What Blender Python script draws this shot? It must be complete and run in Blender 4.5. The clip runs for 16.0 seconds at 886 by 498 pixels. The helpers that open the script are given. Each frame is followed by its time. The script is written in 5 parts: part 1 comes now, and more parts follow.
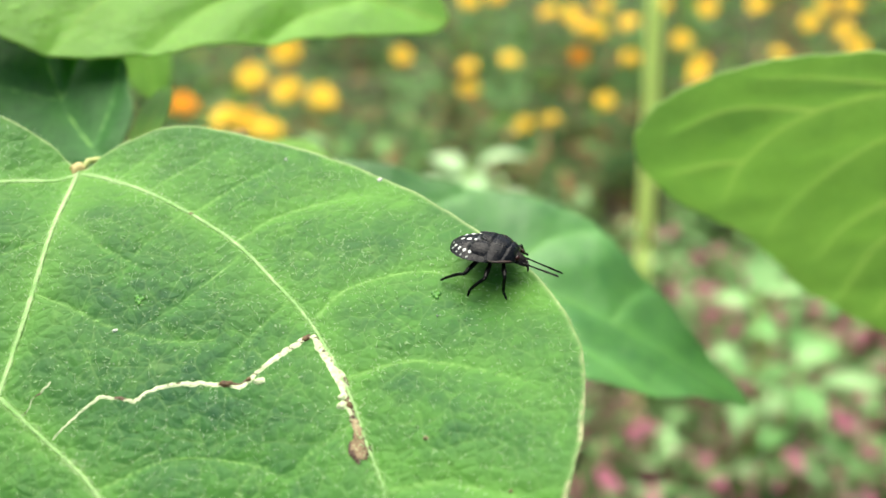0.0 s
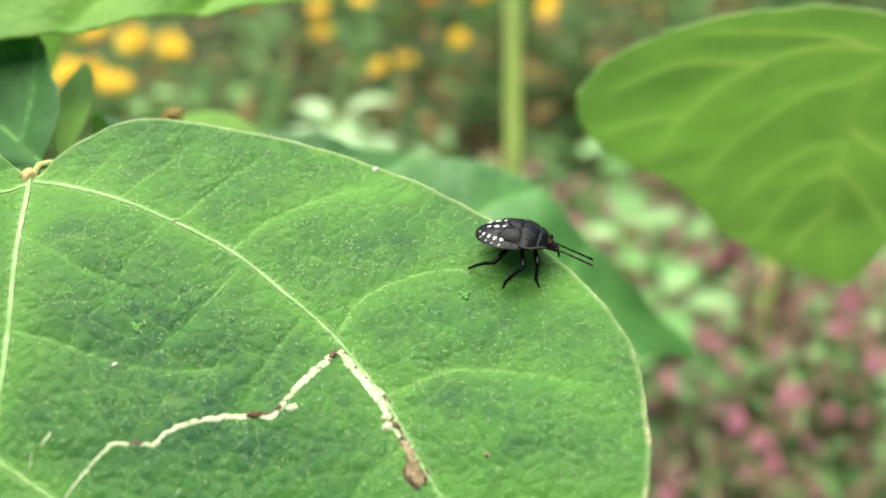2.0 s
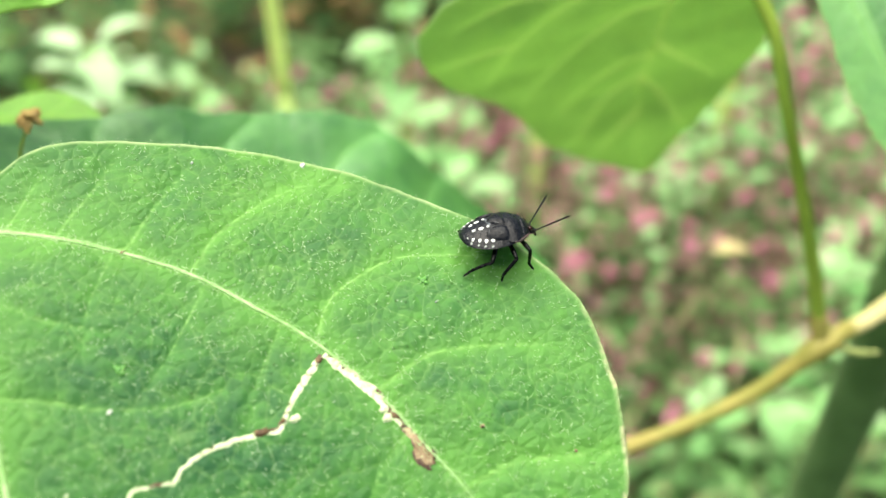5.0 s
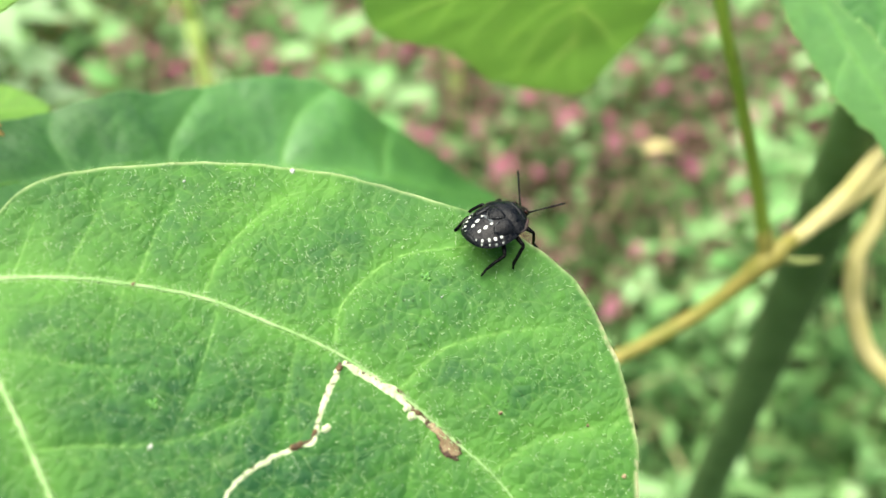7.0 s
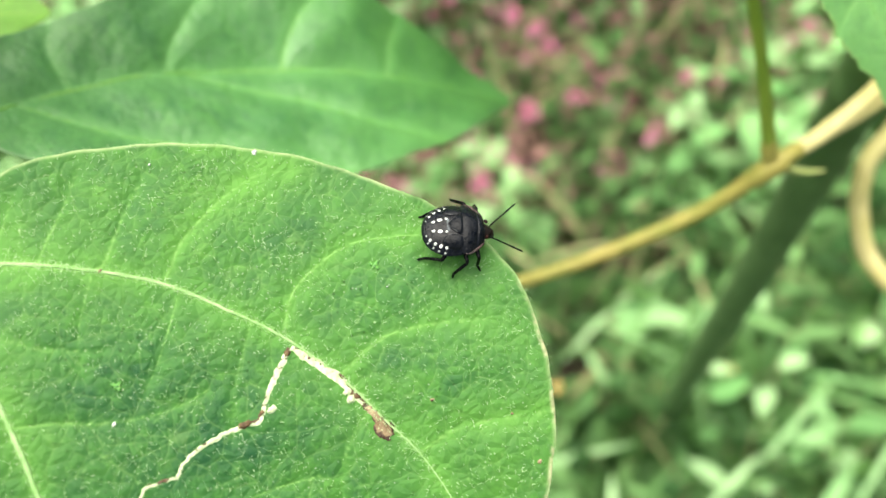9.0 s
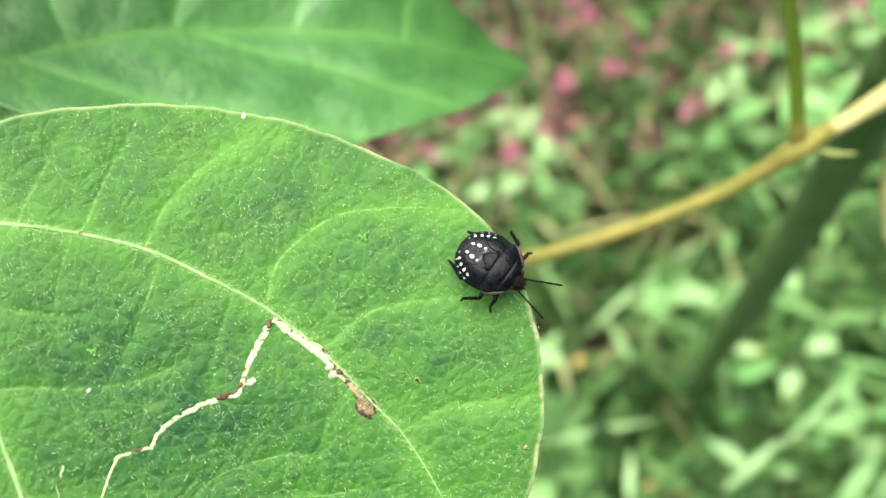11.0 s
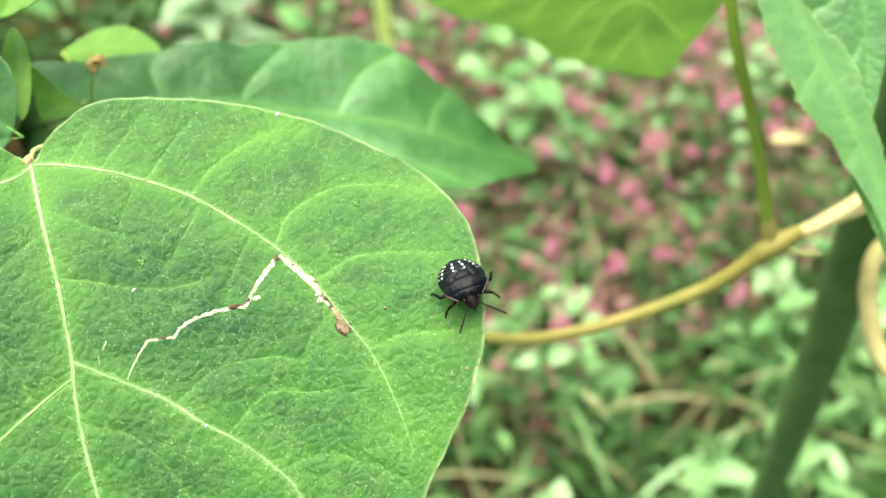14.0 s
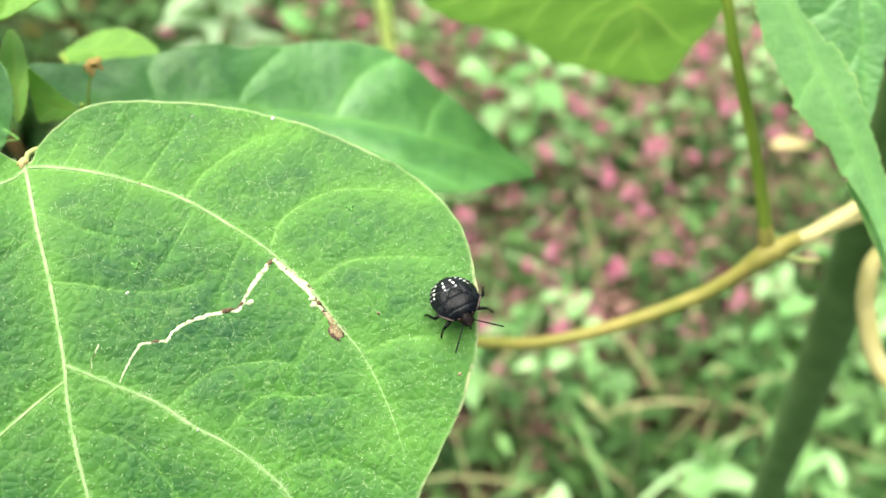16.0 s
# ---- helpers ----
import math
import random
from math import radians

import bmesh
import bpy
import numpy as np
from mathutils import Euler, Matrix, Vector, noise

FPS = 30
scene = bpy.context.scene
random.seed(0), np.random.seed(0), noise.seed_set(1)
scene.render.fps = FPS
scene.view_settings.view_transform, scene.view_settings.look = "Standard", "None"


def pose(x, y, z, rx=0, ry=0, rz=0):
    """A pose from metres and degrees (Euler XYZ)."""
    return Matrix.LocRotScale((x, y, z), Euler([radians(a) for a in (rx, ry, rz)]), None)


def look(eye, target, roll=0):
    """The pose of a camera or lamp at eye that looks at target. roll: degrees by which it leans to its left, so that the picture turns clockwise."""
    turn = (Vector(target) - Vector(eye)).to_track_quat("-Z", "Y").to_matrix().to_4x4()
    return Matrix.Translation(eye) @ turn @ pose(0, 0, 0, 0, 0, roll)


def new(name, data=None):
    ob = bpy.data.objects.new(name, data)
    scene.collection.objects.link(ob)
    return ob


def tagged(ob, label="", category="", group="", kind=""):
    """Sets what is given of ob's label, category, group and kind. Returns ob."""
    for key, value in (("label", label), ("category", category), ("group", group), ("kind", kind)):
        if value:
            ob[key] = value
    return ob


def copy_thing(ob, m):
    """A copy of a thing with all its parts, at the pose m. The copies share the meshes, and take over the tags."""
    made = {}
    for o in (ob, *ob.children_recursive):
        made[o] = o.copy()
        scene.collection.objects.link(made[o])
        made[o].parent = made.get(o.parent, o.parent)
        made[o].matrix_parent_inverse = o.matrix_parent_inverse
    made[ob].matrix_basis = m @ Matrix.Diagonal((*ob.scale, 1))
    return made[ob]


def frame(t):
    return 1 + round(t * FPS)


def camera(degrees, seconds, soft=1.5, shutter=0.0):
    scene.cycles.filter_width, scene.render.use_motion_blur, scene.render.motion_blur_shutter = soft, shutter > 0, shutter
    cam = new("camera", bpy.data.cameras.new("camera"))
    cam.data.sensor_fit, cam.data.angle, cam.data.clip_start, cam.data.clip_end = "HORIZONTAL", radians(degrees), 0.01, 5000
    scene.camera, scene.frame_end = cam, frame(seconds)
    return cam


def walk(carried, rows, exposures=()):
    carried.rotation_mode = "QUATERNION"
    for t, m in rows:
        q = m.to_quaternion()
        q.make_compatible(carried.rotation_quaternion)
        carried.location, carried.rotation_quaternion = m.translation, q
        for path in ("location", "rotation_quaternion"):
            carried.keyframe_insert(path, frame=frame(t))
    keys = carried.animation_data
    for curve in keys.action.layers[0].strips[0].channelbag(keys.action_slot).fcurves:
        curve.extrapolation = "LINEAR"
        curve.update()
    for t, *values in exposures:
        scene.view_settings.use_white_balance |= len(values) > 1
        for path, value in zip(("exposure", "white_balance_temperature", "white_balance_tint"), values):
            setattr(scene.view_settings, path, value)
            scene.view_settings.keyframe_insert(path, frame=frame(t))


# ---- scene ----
cam = camera(52.0, 16.0)
METRES, EYE, TILT, LEAN, TURN = 0.23, 0.78, -24.0, 3.0, 0.0
ROWS = [
    (0.0, 0.0, 0.0, 0.0, 0.0, 0.0, -0.0),
    (0.5, 0.0028, 0.0251, -0.0302, -0.6, 0.13, -0.06),
    (1.0, -0.0429, 0.023, -0.0198, -2.09, 0.38, 0.71),
    (1.5, -0.051, 0.0232, -0.0039, -4.64, -0.25, 1.56),
    (2.0, -0.0971, 0.0468, 0.036, -9.29, -4.04, 3.32),
    (2.5, -0.1558, 0.0547, 0.0735, -13.79, -7.44, 4.89),
    (3.0, -0.1744, 0.0511, 0.0927, -17.68, -9.2, 6.54),
    (3.5, -0.1956, 0.0463, 0.0953, -20.16, -10.59, 8.01),
    (4.0, -0.1899, 0.0406, 0.0984, -22.1, -11.5, 8.69),
    (6.5, -0.2294, 0.0813, 0.1266, -29.56, -16.14, 12.3),
    (7.0, -0.2343, 0.0644, 0.1779, -31.17, -19.81, 13.24),
    (7.5, -0.185, 0.0504, 0.2322, -30.15, -25.48, 13.4),
    (8.0, -0.1582, 0.0467, 0.2784, -28.44, -28.82, 13.28),
    (8.5, -0.1478, 0.0408, 0.285, -27.48, -30.97, 12.8),
    (9.0, -0.1323, 0.0421, 0.2961, -26.58, -32.28, 12.05),
    (11.5, -0.0977, 0.0523, 0.2808, -23.25, -34.59, 11.11),
    (12.0, -0.1025, 0.0205, 0.275, -23.18, -35.44, 10.58),
    (12.5, -0.1313, -0.045, 0.2726, -22.6, -32.45, 10.28),
    (13.0, -0.1361, -0.1587, 0.2389, -21.1, -25.64, 10.04),
    (13.5, -0.1412, -0.173, 0.1764, -19.27, -21.01, 10.04),
    (14.0, -0.1257, -0.1888, 0.1792, -17.75, -19.5, 9.94),
    (14.5, -0.1292, -0.1866, 0.1869, -17.23, -19.09, 9.89),
    (15.0, -0.1301, -0.1872, 0.185, -17.31, -19.42, 9.68),
    (15.5, -0.1319, -0.1868, 0.1824, -17.47, -19.51, 9.76),
    (16.0, -0.1186, -0.1897, 0.1797, -17.49, -19.28, 9.61),
]
EXPOSURES = ((0.0, 0.78), (1.5, 0.76), (2.5, 0.66), (3.0, 0.72), (3.5, 0.8), (4.0, 1.06), (6.5, 0.88), (7.0, 0.84), (7.5, 1.16), (8.0, 1.33), (8.5, 0.93), (9.0, 0.91), (11.5, 0.86), (12.5, 0.95), (13.0, 1.2), (13.5, 0.77), (14.0, 1.06), (16.0, 1.08))
walk(cam, [(t, pose(0, 0, EYE, TILT, LEAN, TURN) @ pose(METRES * x, METRES * y, METRES * z, 90 + pitch, roll, yaw)) for t, x, y, z, yaw, pitch, roll in ROWS], EXPOSURES)
# a phone lens some three millimetres wide, close to its subject
cam.data.dof.use_dof = True
cam.data.dof.aperture_fstop = 11.5

# ---- light: a bright, thinly clouded sky ----
SUN_ELEVATION, SUN_AZIMUTH = radians(80), radians(-30)
world = bpy.data.worlds.new("sky")
scene.world = world
world.use_nodes = True
sky = world.node_tree.nodes.new("ShaderNodeTexSky")
sky.sky_type, sky.sun_disc = "NISHITA", False
sky.sun_elevation, sky.sun_rotation = SUN_ELEVATION, SUN_AZIMUTH
sky.air_density, sky.dust_density, sky.ozone_density = 1.0, 4.0, 1.0
world.node_tree.links.new(sky.outputs[0], world.node_tree.nodes["Background"].inputs[0])
world.node_tree.nodes["Background"].inputs[1].default_value = 0.07
lamp = bpy.data.lights.new("sun", "SUN")
lamp.energy, lamp.angle, lamp.color = 6.0, radians(80), (1.0, 0.95, 0.82)
sun = new("sun", lamp)
sun_dir = Vector((math.sin(SUN_AZIMUTH) * math.cos(SUN_ELEVATION), math.cos(SUN_AZIMUTH) * math.cos(SUN_ELEVATION), math.sin(SUN_ELEVATION)))
sun.matrix_basis = look(sun_dir * 20, (0, 0, 0))


# ---- materials ----
class Shader:
    """A node material under construction."""

    def __init__(self, name):
        self.material = bpy.data.materials.new(name)
        self.material.use_nodes = True
        self.tree = self.material.node_tree
        self.base = self.tree.nodes["Principled BSDF"]
        self.out = self.tree.nodes["Material Output"]
        self.place = self.add("ShaderNodeTexCoord").outputs["Object"]

    def add(self, kind, **values):
        node = self.tree.nodes.new(kind)
        for key, value in values.items():
            node.inputs[key].default_value = value
        return node

    def link(self, a, b):
        self.tree.links.new(a, b)

    def noise(self, scale, detail=3.0, rough=0.55):
        node = self.add("ShaderNodeTexNoise", Scale=scale, Detail=detail, Roughness=rough)
        self.link(self.place, node.inputs["Vector"])
        return node.outputs["Fac"]

    def cells(self, scale, feature="DISTANCE_TO_EDGE", randomness=1.0):
        node = self.add("ShaderNodeTexVoronoi", Scale=scale, Randomness=randomness)
        node.feature = feature
        self.link(self.place, node.inputs["Vector"])
        return node.outputs["Distance"]

    def attribute(self, name):
        node = self.add("ShaderNodeAttribute")
        node.attribute_name = name
        return node.outputs["Fac"]

    def span(self, value, a, b, to_a=0.0, to_b=1.0):
        node = self.add("ShaderNodeMapRange", **{"From Min": a, "From Max": b, "To Min": to_a, "To Max": to_b})
        self.link(value, node.inputs["Value"])
        return node.outputs["Result"]

    def maths(self, kind, a, b):
        node = self.add("ShaderNodeMath")
        node.operation = kind
        for socket, value in zip(node.inputs, (a, b)):
            if isinstance(value, (int, float)):
                socket.default_value = value
            else:
                self.link(value, socket)
        return node.outputs[0]

    def mix(self, fac, a, b):
        node = self.add("ShaderNodeMix")
        node.data_type = "RGBA"
        for socket, value in zip((node.inputs[0], node.inputs[6], node.inputs[7]), (fac, a, b)):
            if isinstance(value, tuple):
                socket.default_value = (*value, 1.0)
            elif isinstance(value, (int, float)):
                socket.default_value = value
            else:
                self.link(value, socket)
        return node.outputs[2]

    def bump(self, height, strength, distance):
        node = self.add("ShaderNodeBump", Strength=strength, Distance=distance)
        self.link(height, node.inputs["Height"])
        self.link(node.outputs[0], self.base.inputs["Normal"])
        return node.outputs[0]

    def colour(self, value):
        if isinstance(value, tuple):
            self.base.inputs["Base Color"].default_value = (*value, 1.0)
        else:
            self.link(value, self.base.inputs["Base Color"])

    def gloss(self, rough, specular=0.4):
        self.base.inputs["Roughness"].default_value = rough
        self.base.inputs["Specular IOR Level"].default_value = specular

    def translucent(self, amount, colour, normal=None):
        node = self.add("ShaderNodeBsdfTranslucent")
        if isinstance(colour, tuple):
            node.inputs["Color"].default_value = (*colour, 1.0)
        else:
            self.link(colour, node.inputs["Color"])
        blend = self.add("ShaderNodeMixShader", Fac=amount)
        self.link(self.base.outputs[0], blend.inputs[1])
        self.link(node.outputs[0], blend.inputs[2])
        self.link(blend.outputs[0], self.out.inputs["Surface"])


def leaf_material(name, dark, light, vein, rim, through_colour, clear=0.3, rough=0.45, net=330.0, net_depth=0.55, specks=0.0, sheen=0.35, relief_strength=0.22, net_tone=0.13, vein_glow=0.6, halo_tone=0.55, pale_tone=0.25):
    """A leaf: mottled green, paler veins and rim, shade painted into creases, a net of small veins in relief."""
    s = Shader(name)
    mottle = s.span(s.noise(34.0, 4.0), 0.36, 0.64)
    fine = s.span(s.noise(420.0, 3.0), 0.3, 0.7)
    colour = s.mix(mottle, dark, light)
    colour = s.mix(s.span(s.noise(17.0, 2.0), 0.49, 0.65, 0.0, 0.4), colour, (0.75 * dark[0], 0.75 * dark[1], 1.2 * dark[2]))
    colour = s.mix(s.maths("MULTIPLY", fine, 0.30), colour, tuple(min(1.0, 1.5 * c) for c in light))
    grit = s.span(s.noise(1100.0, 3.0), 0.5, 0.68, 0.0, 0.45)
    colour = s.mix(grit, colour, tuple(0.5 * c for c in dark))
    warp = s.add("ShaderNodeTexNoise", Scale=90.0, Detail=2.0)
    s.link(s.place, warp.inputs["Vector"])
    bent = s.add("ShaderNodeMix")
    bent.data_type = "VECTOR"
    bent.inputs[0].default_value = 0.003
    s.link(s.place, bent.inputs[4])
    s.link(warp.outputs["Color"], bent.inputs[5])
    plain, s.place = s.place, bent.outputs[1]
    edge = s.cells(net)
    broken = s.span(s.noise(160.0, 2.0), 0.42, 0.58, 0.15, 1.0)
    lines = s.maths("MULTIPLY", s.span(edge, 0.0, 0.055, 1.0, 0.0), broken)
    far_edge = s.cells(net * 0.42)
    coarse = s.span(far_edge, 0.0, 0.030, 1.0, 0.0)
    own = s.add("ShaderNodeTexVoronoi", Scale=net)
    s.link(s.place, own.inputs["Vector"])
    own_tone = s.add("ShaderNodeSeparateColor")
    s.link(own.outputs["Color"], own_tone.inputs[0])
    s.place = plain
    cell_tone = s.span(own_tone.outputs[0], 0.0, 1.0, 0.0, 2.2 * net_tone)
    colour = s.mix(cell_tone, colour, (0.55 * dark[0], 0.72 * dark[1], 0.95 * dark[2]))
    stain = s.span(s.noise(190.0, 5.0, 0.65), 0.46, 0.66, 0.0, 3.0 * net_tone)
    colour = s.mix(stain, colour, (0.55 * dark[0], 0.70 * dark[1], 1.05 * dark[2]))
    colour = s.mix(s.maths("MULTIPLY", lines, 0.8 * net_tone), colour, vein)
    colour = s.mix(s.maths("MULTIPLY", coarse, net_tone * 0.95), colour, vein)
    # the shade of small creases and dents, painted into the colour
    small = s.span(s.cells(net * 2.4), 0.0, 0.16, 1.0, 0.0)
    crease_shade = s.span(s.noise(75.0, 3.0), 0.40, 0.64, 0.05, 0.4)
    colour = s.mix(s.maths("MULTIPLY", small, crease_shade), colour, tuple(0.45 * c for c in dark))
    dimple_shade = s.maths("MULTIPLY", s.span(s.cells(net * 1.5, "F1"), 0.10, 0.22, 1.0, 0.0), s.span(s.noise(110.0, 2.0), 0.49, 0.59, 0.0, 0.85))
    colour = s.mix(dimple_shade, colour, tuple(0.3 * c for c in dark))
    # paler by large veins as pigment; towards the rim, sheen put into colour
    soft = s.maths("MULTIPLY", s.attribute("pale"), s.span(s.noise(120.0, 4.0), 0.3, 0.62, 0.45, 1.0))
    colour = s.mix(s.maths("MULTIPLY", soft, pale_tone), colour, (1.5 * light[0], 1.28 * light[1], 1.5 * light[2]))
    halo = s.attribute("halo")
    colour = s.mix(s.maths("MULTIPLY", halo, halo_tone), colour, tuple(1.35 * c for c in light))
    colour = s.mix(s.maths("MULTIPLY", s.attribute("vein"), 0.66), colour, vein)
    # pale edge tone; the light an edge catches is part of this colour
    patchy = s.span(s.noise(150.0, 3.0), 0.35, 0.6)
    colour = s.mix(s.maths("MULTIPLY", s.attribute("rim"), s.maths("ADD", 0.25, s.maths("MULTIPLY", patchy, 0.6))), colour, rim)
    scorch = s.maths("MULTIPLY", s.attribute("scorch"), s.span(s.noise(330.0, 4.0), 0.49, 0.56))
    colour = s.mix(scorch, colour, (0.56, 0.52, 0.32))
    if specks:
        dots = s.span(s.cells(900.0, "F1"), 0.06, 0.15, 1.0, 0.0)
        thin = s.span(s.noise(330.0, 1.0), 0.46, 0.52)
        colour = s.mix(s.maths("MULTIPLY", s.maths("MULTIPLY", dots, thin), specks), colour, (0.62, 0.74, 0.5))
    s.colour(colour)
    s.gloss(rough, sheen)
    bulge = s.maths("ADD", s.maths("MULTIPLY", s.span(edge, 0.0, 0.40), 1.6 * net_depth), s.maths("MULTIPLY", s.span(far_edge, 0.0, 0.30), 1.6 * net_depth))
    grain = s.maths("ADD", s.maths("MULTIPLY", fine, 0.14), s.maths("MULTIPLY", s.span(s.cells(net * 2.1), 0.0, 0.45), 0.22))
    relief = s.maths("ADD", bulge, s.maths("ADD", grain, s.maths("MULTIPLY", s.span(s.noise(240.0, 3.0), 0.3, 0.7), 0.3)))
    s.bump(relief, relief_strength, 0.0009)
    glow = s.mix(0.5, colour, through_colour)
    s.translucent(clear, s.mix(s.maths("MULTIPLY", s.attribute("vein"), vein_glow), glow, tuple(min(1.0, 1.5 * c + 0.12) for c in through_colour)))
    return s.material


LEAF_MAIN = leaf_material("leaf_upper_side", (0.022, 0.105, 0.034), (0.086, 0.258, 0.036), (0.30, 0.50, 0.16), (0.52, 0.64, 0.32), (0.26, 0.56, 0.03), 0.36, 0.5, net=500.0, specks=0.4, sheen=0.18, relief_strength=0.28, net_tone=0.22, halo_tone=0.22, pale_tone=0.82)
LEAF_DARK = leaf_material("leaf_shaded_kind", (0.058, 0.215, 0.050), (0.118, 0.340, 0.082), (0.27, 0.48, 0.20), (0.26, 0.46, 0.20), (0.22, 0.54, 0.08), 0.42, 0.48, sheen=0.8, net_tone=0.2, relief_strength=0.2, pale_tone=0.6)
# darker leaf green that carries the overhanging leaf's shade in its colour
LEAF_SHADE = leaf_material("leaf_shade_green", (0.018, 0.082, 0.020), (0.044, 0.155, 0.032), (0.10, 0.26, 0.08), (0.16, 0.32, 0.12), (0.16, 0.42, 0.03), 0.25, 0.5, sheen=0.15, net_tone=0.12, relief_strength=0.14)
LEAF_SMOOTH = leaf_material("leaf_pale_upper_side", (0.150, 0.360, 0.105), (0.205, 0.445, 0.145), (0.36, 0.58, 0.26), (0.48, 0.62, 0.24), (0.50, 0.82, 0.26), 0.5, 0.42, sheen=0.5, net_tone=0.10, relief_strength=0.10)
LEAF_UNDER = leaf_material("leaf_under_side", (0.20, 0.34, 0.12), (0.26, 0.40, 0.16), (0.42, 0.56, 0.24), (0.46, 0.60, 0.30), (0.58, 0.82, 0.30), 0.58, 0.6, net=260.0, net_depth=0.3, sheen=0.2, net_tone=0.13, vein_glow=0.7)
# young leaves' own yellow-green; on the overhanging leaf it paints in backlight
LEAF_PALE = leaf_material("leaf_pale_and_backlit", (0.18, 0.40, 0.06), (0.25, 0.50, 0.09), (0.30, 0.48, 0.12), (0.34, 0.5, 0.16), (0.58, 0.84, 0.20), 0.6, net_tone=0.12, vein_glow=0.3)


def plant_material(name, colour, other, rough=0.5, scale=60.0, clear=0.0, through_colour=(0.2, 0.4, 0.05)):
    s = Shader(name)
    mixed = s.mix(s.span(s.noise(scale, 4.0), 0.35, 0.65), colour, other)
    s.colour(mixed)
    s.gloss(rough, 0.35)
    s.bump(s.noise(scale * 12, 3.0), 0.35, 0.0004)
    if clear:
        s.translucent(clear, through_colour)
    return s.material


VEIN = plant_material("vein_rib", (0.20, 0.42, 0.11), (0.38, 0.58, 0.25), 0.55, 260.0, 0.2)
VEIN_FINE = plant_material("fine_vein_rib", (0.13, 0.35, 0.055), (0.20, 0.43, 0.09), 0.5, 300.0, 0.2)
VEIN_CLEAR = plant_material("clear_vein_rib", (0.26, 0.42, 0.09), (0.31, 0.46, 0.12), 0.5, 300.0, 0.6, (0.55, 0.78, 0.12))
VINE = plant_material("yellow_vine_bark", (0.42, 0.36, 0.095), (0.29, 0.30, 0.065), 0.45, 90.0, 0.12, (0.5, 0.45, 0.05))
VINE_PALE = plant_material("pale_vine_bark", (0.70, 0.63, 0.29), (0.58, 0.53, 0.20), 0.45, 90.0, 0.12, (0.6, 0.5, 0.1))
STALK = plant_material("leaf_stalk_skin", (0.20, 0.32, 0.04), (0.26, 0.36, 0.05), 0.4, 80.0, 0.15)
STALK_PALE = plant_material("pale_stalk_skin", (0.42, 0.46, 0.16), (0.36, 0.44, 0.14), 0.5, 120.0, 0.15)
STEM_DARK = plant_material("dark_stem_skin", (0.080, 0.155, 0.050), (0.125, 0.225, 0.078), 0.55, 70.0)
STEM_YELLOW = plant_material("yellow_green_stem_skin", (0.78, 0.90, 0.38), (0.66, 0.84, 0.34), 0.5, 20.0, 0.5, (0.85, 0.95, 0.42))
HAIR = plant_material("leaf_hair", (0.25, 0.47, 0.16), (0.52, 0.70, 0.38), 0.5, 200.0, 0.3, (0.5, 0.65, 0.35))
KNOB = plant_material("tan_knob_skin", (0.30, 0.26, 0.10), (0.42, 0.36, 0.15), 0.6, 500.0)
DROP = plant_material("pale_speck", (0.50, 0.54, 0.46), (0.36, 0.42, 0.34), 0.35, 900.0)


def mine_material():
    """The dead skin over a leaf miner's tunnel: cream with brown flecks."""
    s = Shader("mined_skin")
    cream = s.mix(s.span(s.noise(700.0, 3.0), 0.3, 0.7), (0.33, 0.42, 0.22), (0.50, 0.57, 0.36))
    level = s.maths("ADD", s.noise(900.0, 5.0), s.maths("MULTIPLY", s.attribute("brown"), 0.30))
    s.colour(s.mix(s.span(level, 0.66, 0.71), cream, (0.065, 0.038, 0.012)))
    s.gloss(0.55, 0.4)
    s.bump(s.noise(1500.0, 4.0), 0.6, 0.0005)
    return s.material


def scab_material(name="dry_brown_skin", low=(0.15, 0.105, 0.052), high=(0.30, 0.235, 0.135)):
    s = Shader(name)
    inner = s.mix(s.span(s.noise(600.0, 4.0), 0.35, 0.65), low, high)
    level = s.maths("ADD", s.noise(900.0, 3.0), s.maths("MULTIPLY", s.attribute("brown"), 0.26))
    s.colour(s.mix(s.span(level, 0.57, 0.66), inner, (0.04, 0.02, 0.01)))
    s.gloss(0.6, 0.3)
    s.bump(s.noise(1300.0, 4.0), 0.8, 0.0006)
    return s.material


BLISTER = plant_material("wet_green_skin", (0.030, 0.130, 0.024), (0.14, 0.36, 0.07), 0.28, 2200.0)
MINE, SCAB = mine_material(), scab_material()
SCAB_DARK = scab_material("dark_brown_skin", (0.045, 0.026, 0.010), (0.15, 0.095, 0.042))


def shell_material(name, colour, other, rough, scale=900.0, pits=0.5, flush=None, specular=0.3):
    """Insect shell: dark, finely pitted, with a soft gloss."""
    s = Shader(name)
    mixed = s.mix(s.span(s.noise(scale, 4.0), 0.4, 0.65), colour, other)
    if flush:
        mixed = s.mix(s.span(s.noise(350.0, 2.0), 0.5, 0.7, 0.0, 0.6), mixed, flush)
    s.colour(mixed)
    s.gloss(rough, specular)
    s.link(s.span(s.noise(2200.0, 4.0), 0.36, 0.64, 0.45 * rough, 1.6 * rough), s.base.inputs["Roughness"])
    holes = s.span(s.cells(4200.0, "F1"), 0.0, 0.5)
    s.bump(s.maths("ADD", s.maths("MULTIPLY", holes, pits), s.maths("MULTIPLY", s.noise(1500.0, 4.0), 2.0)), 0.5, 0.00010)
    return s.material


SHELL = shell_material("black_shell", (0.0016, 0.0022, 0.0034), (0.005, 0.0065, 0.009), 0.34, specular=0.20)
SHELL_FRONT = shell_material("charcoal_shell", (0.0018, 0.0026, 0.004), (0.006, 0.0075, 0.010), 0.32, 700.0, 0.9, (0.007, 0.0072, 0.0085), 0.15)
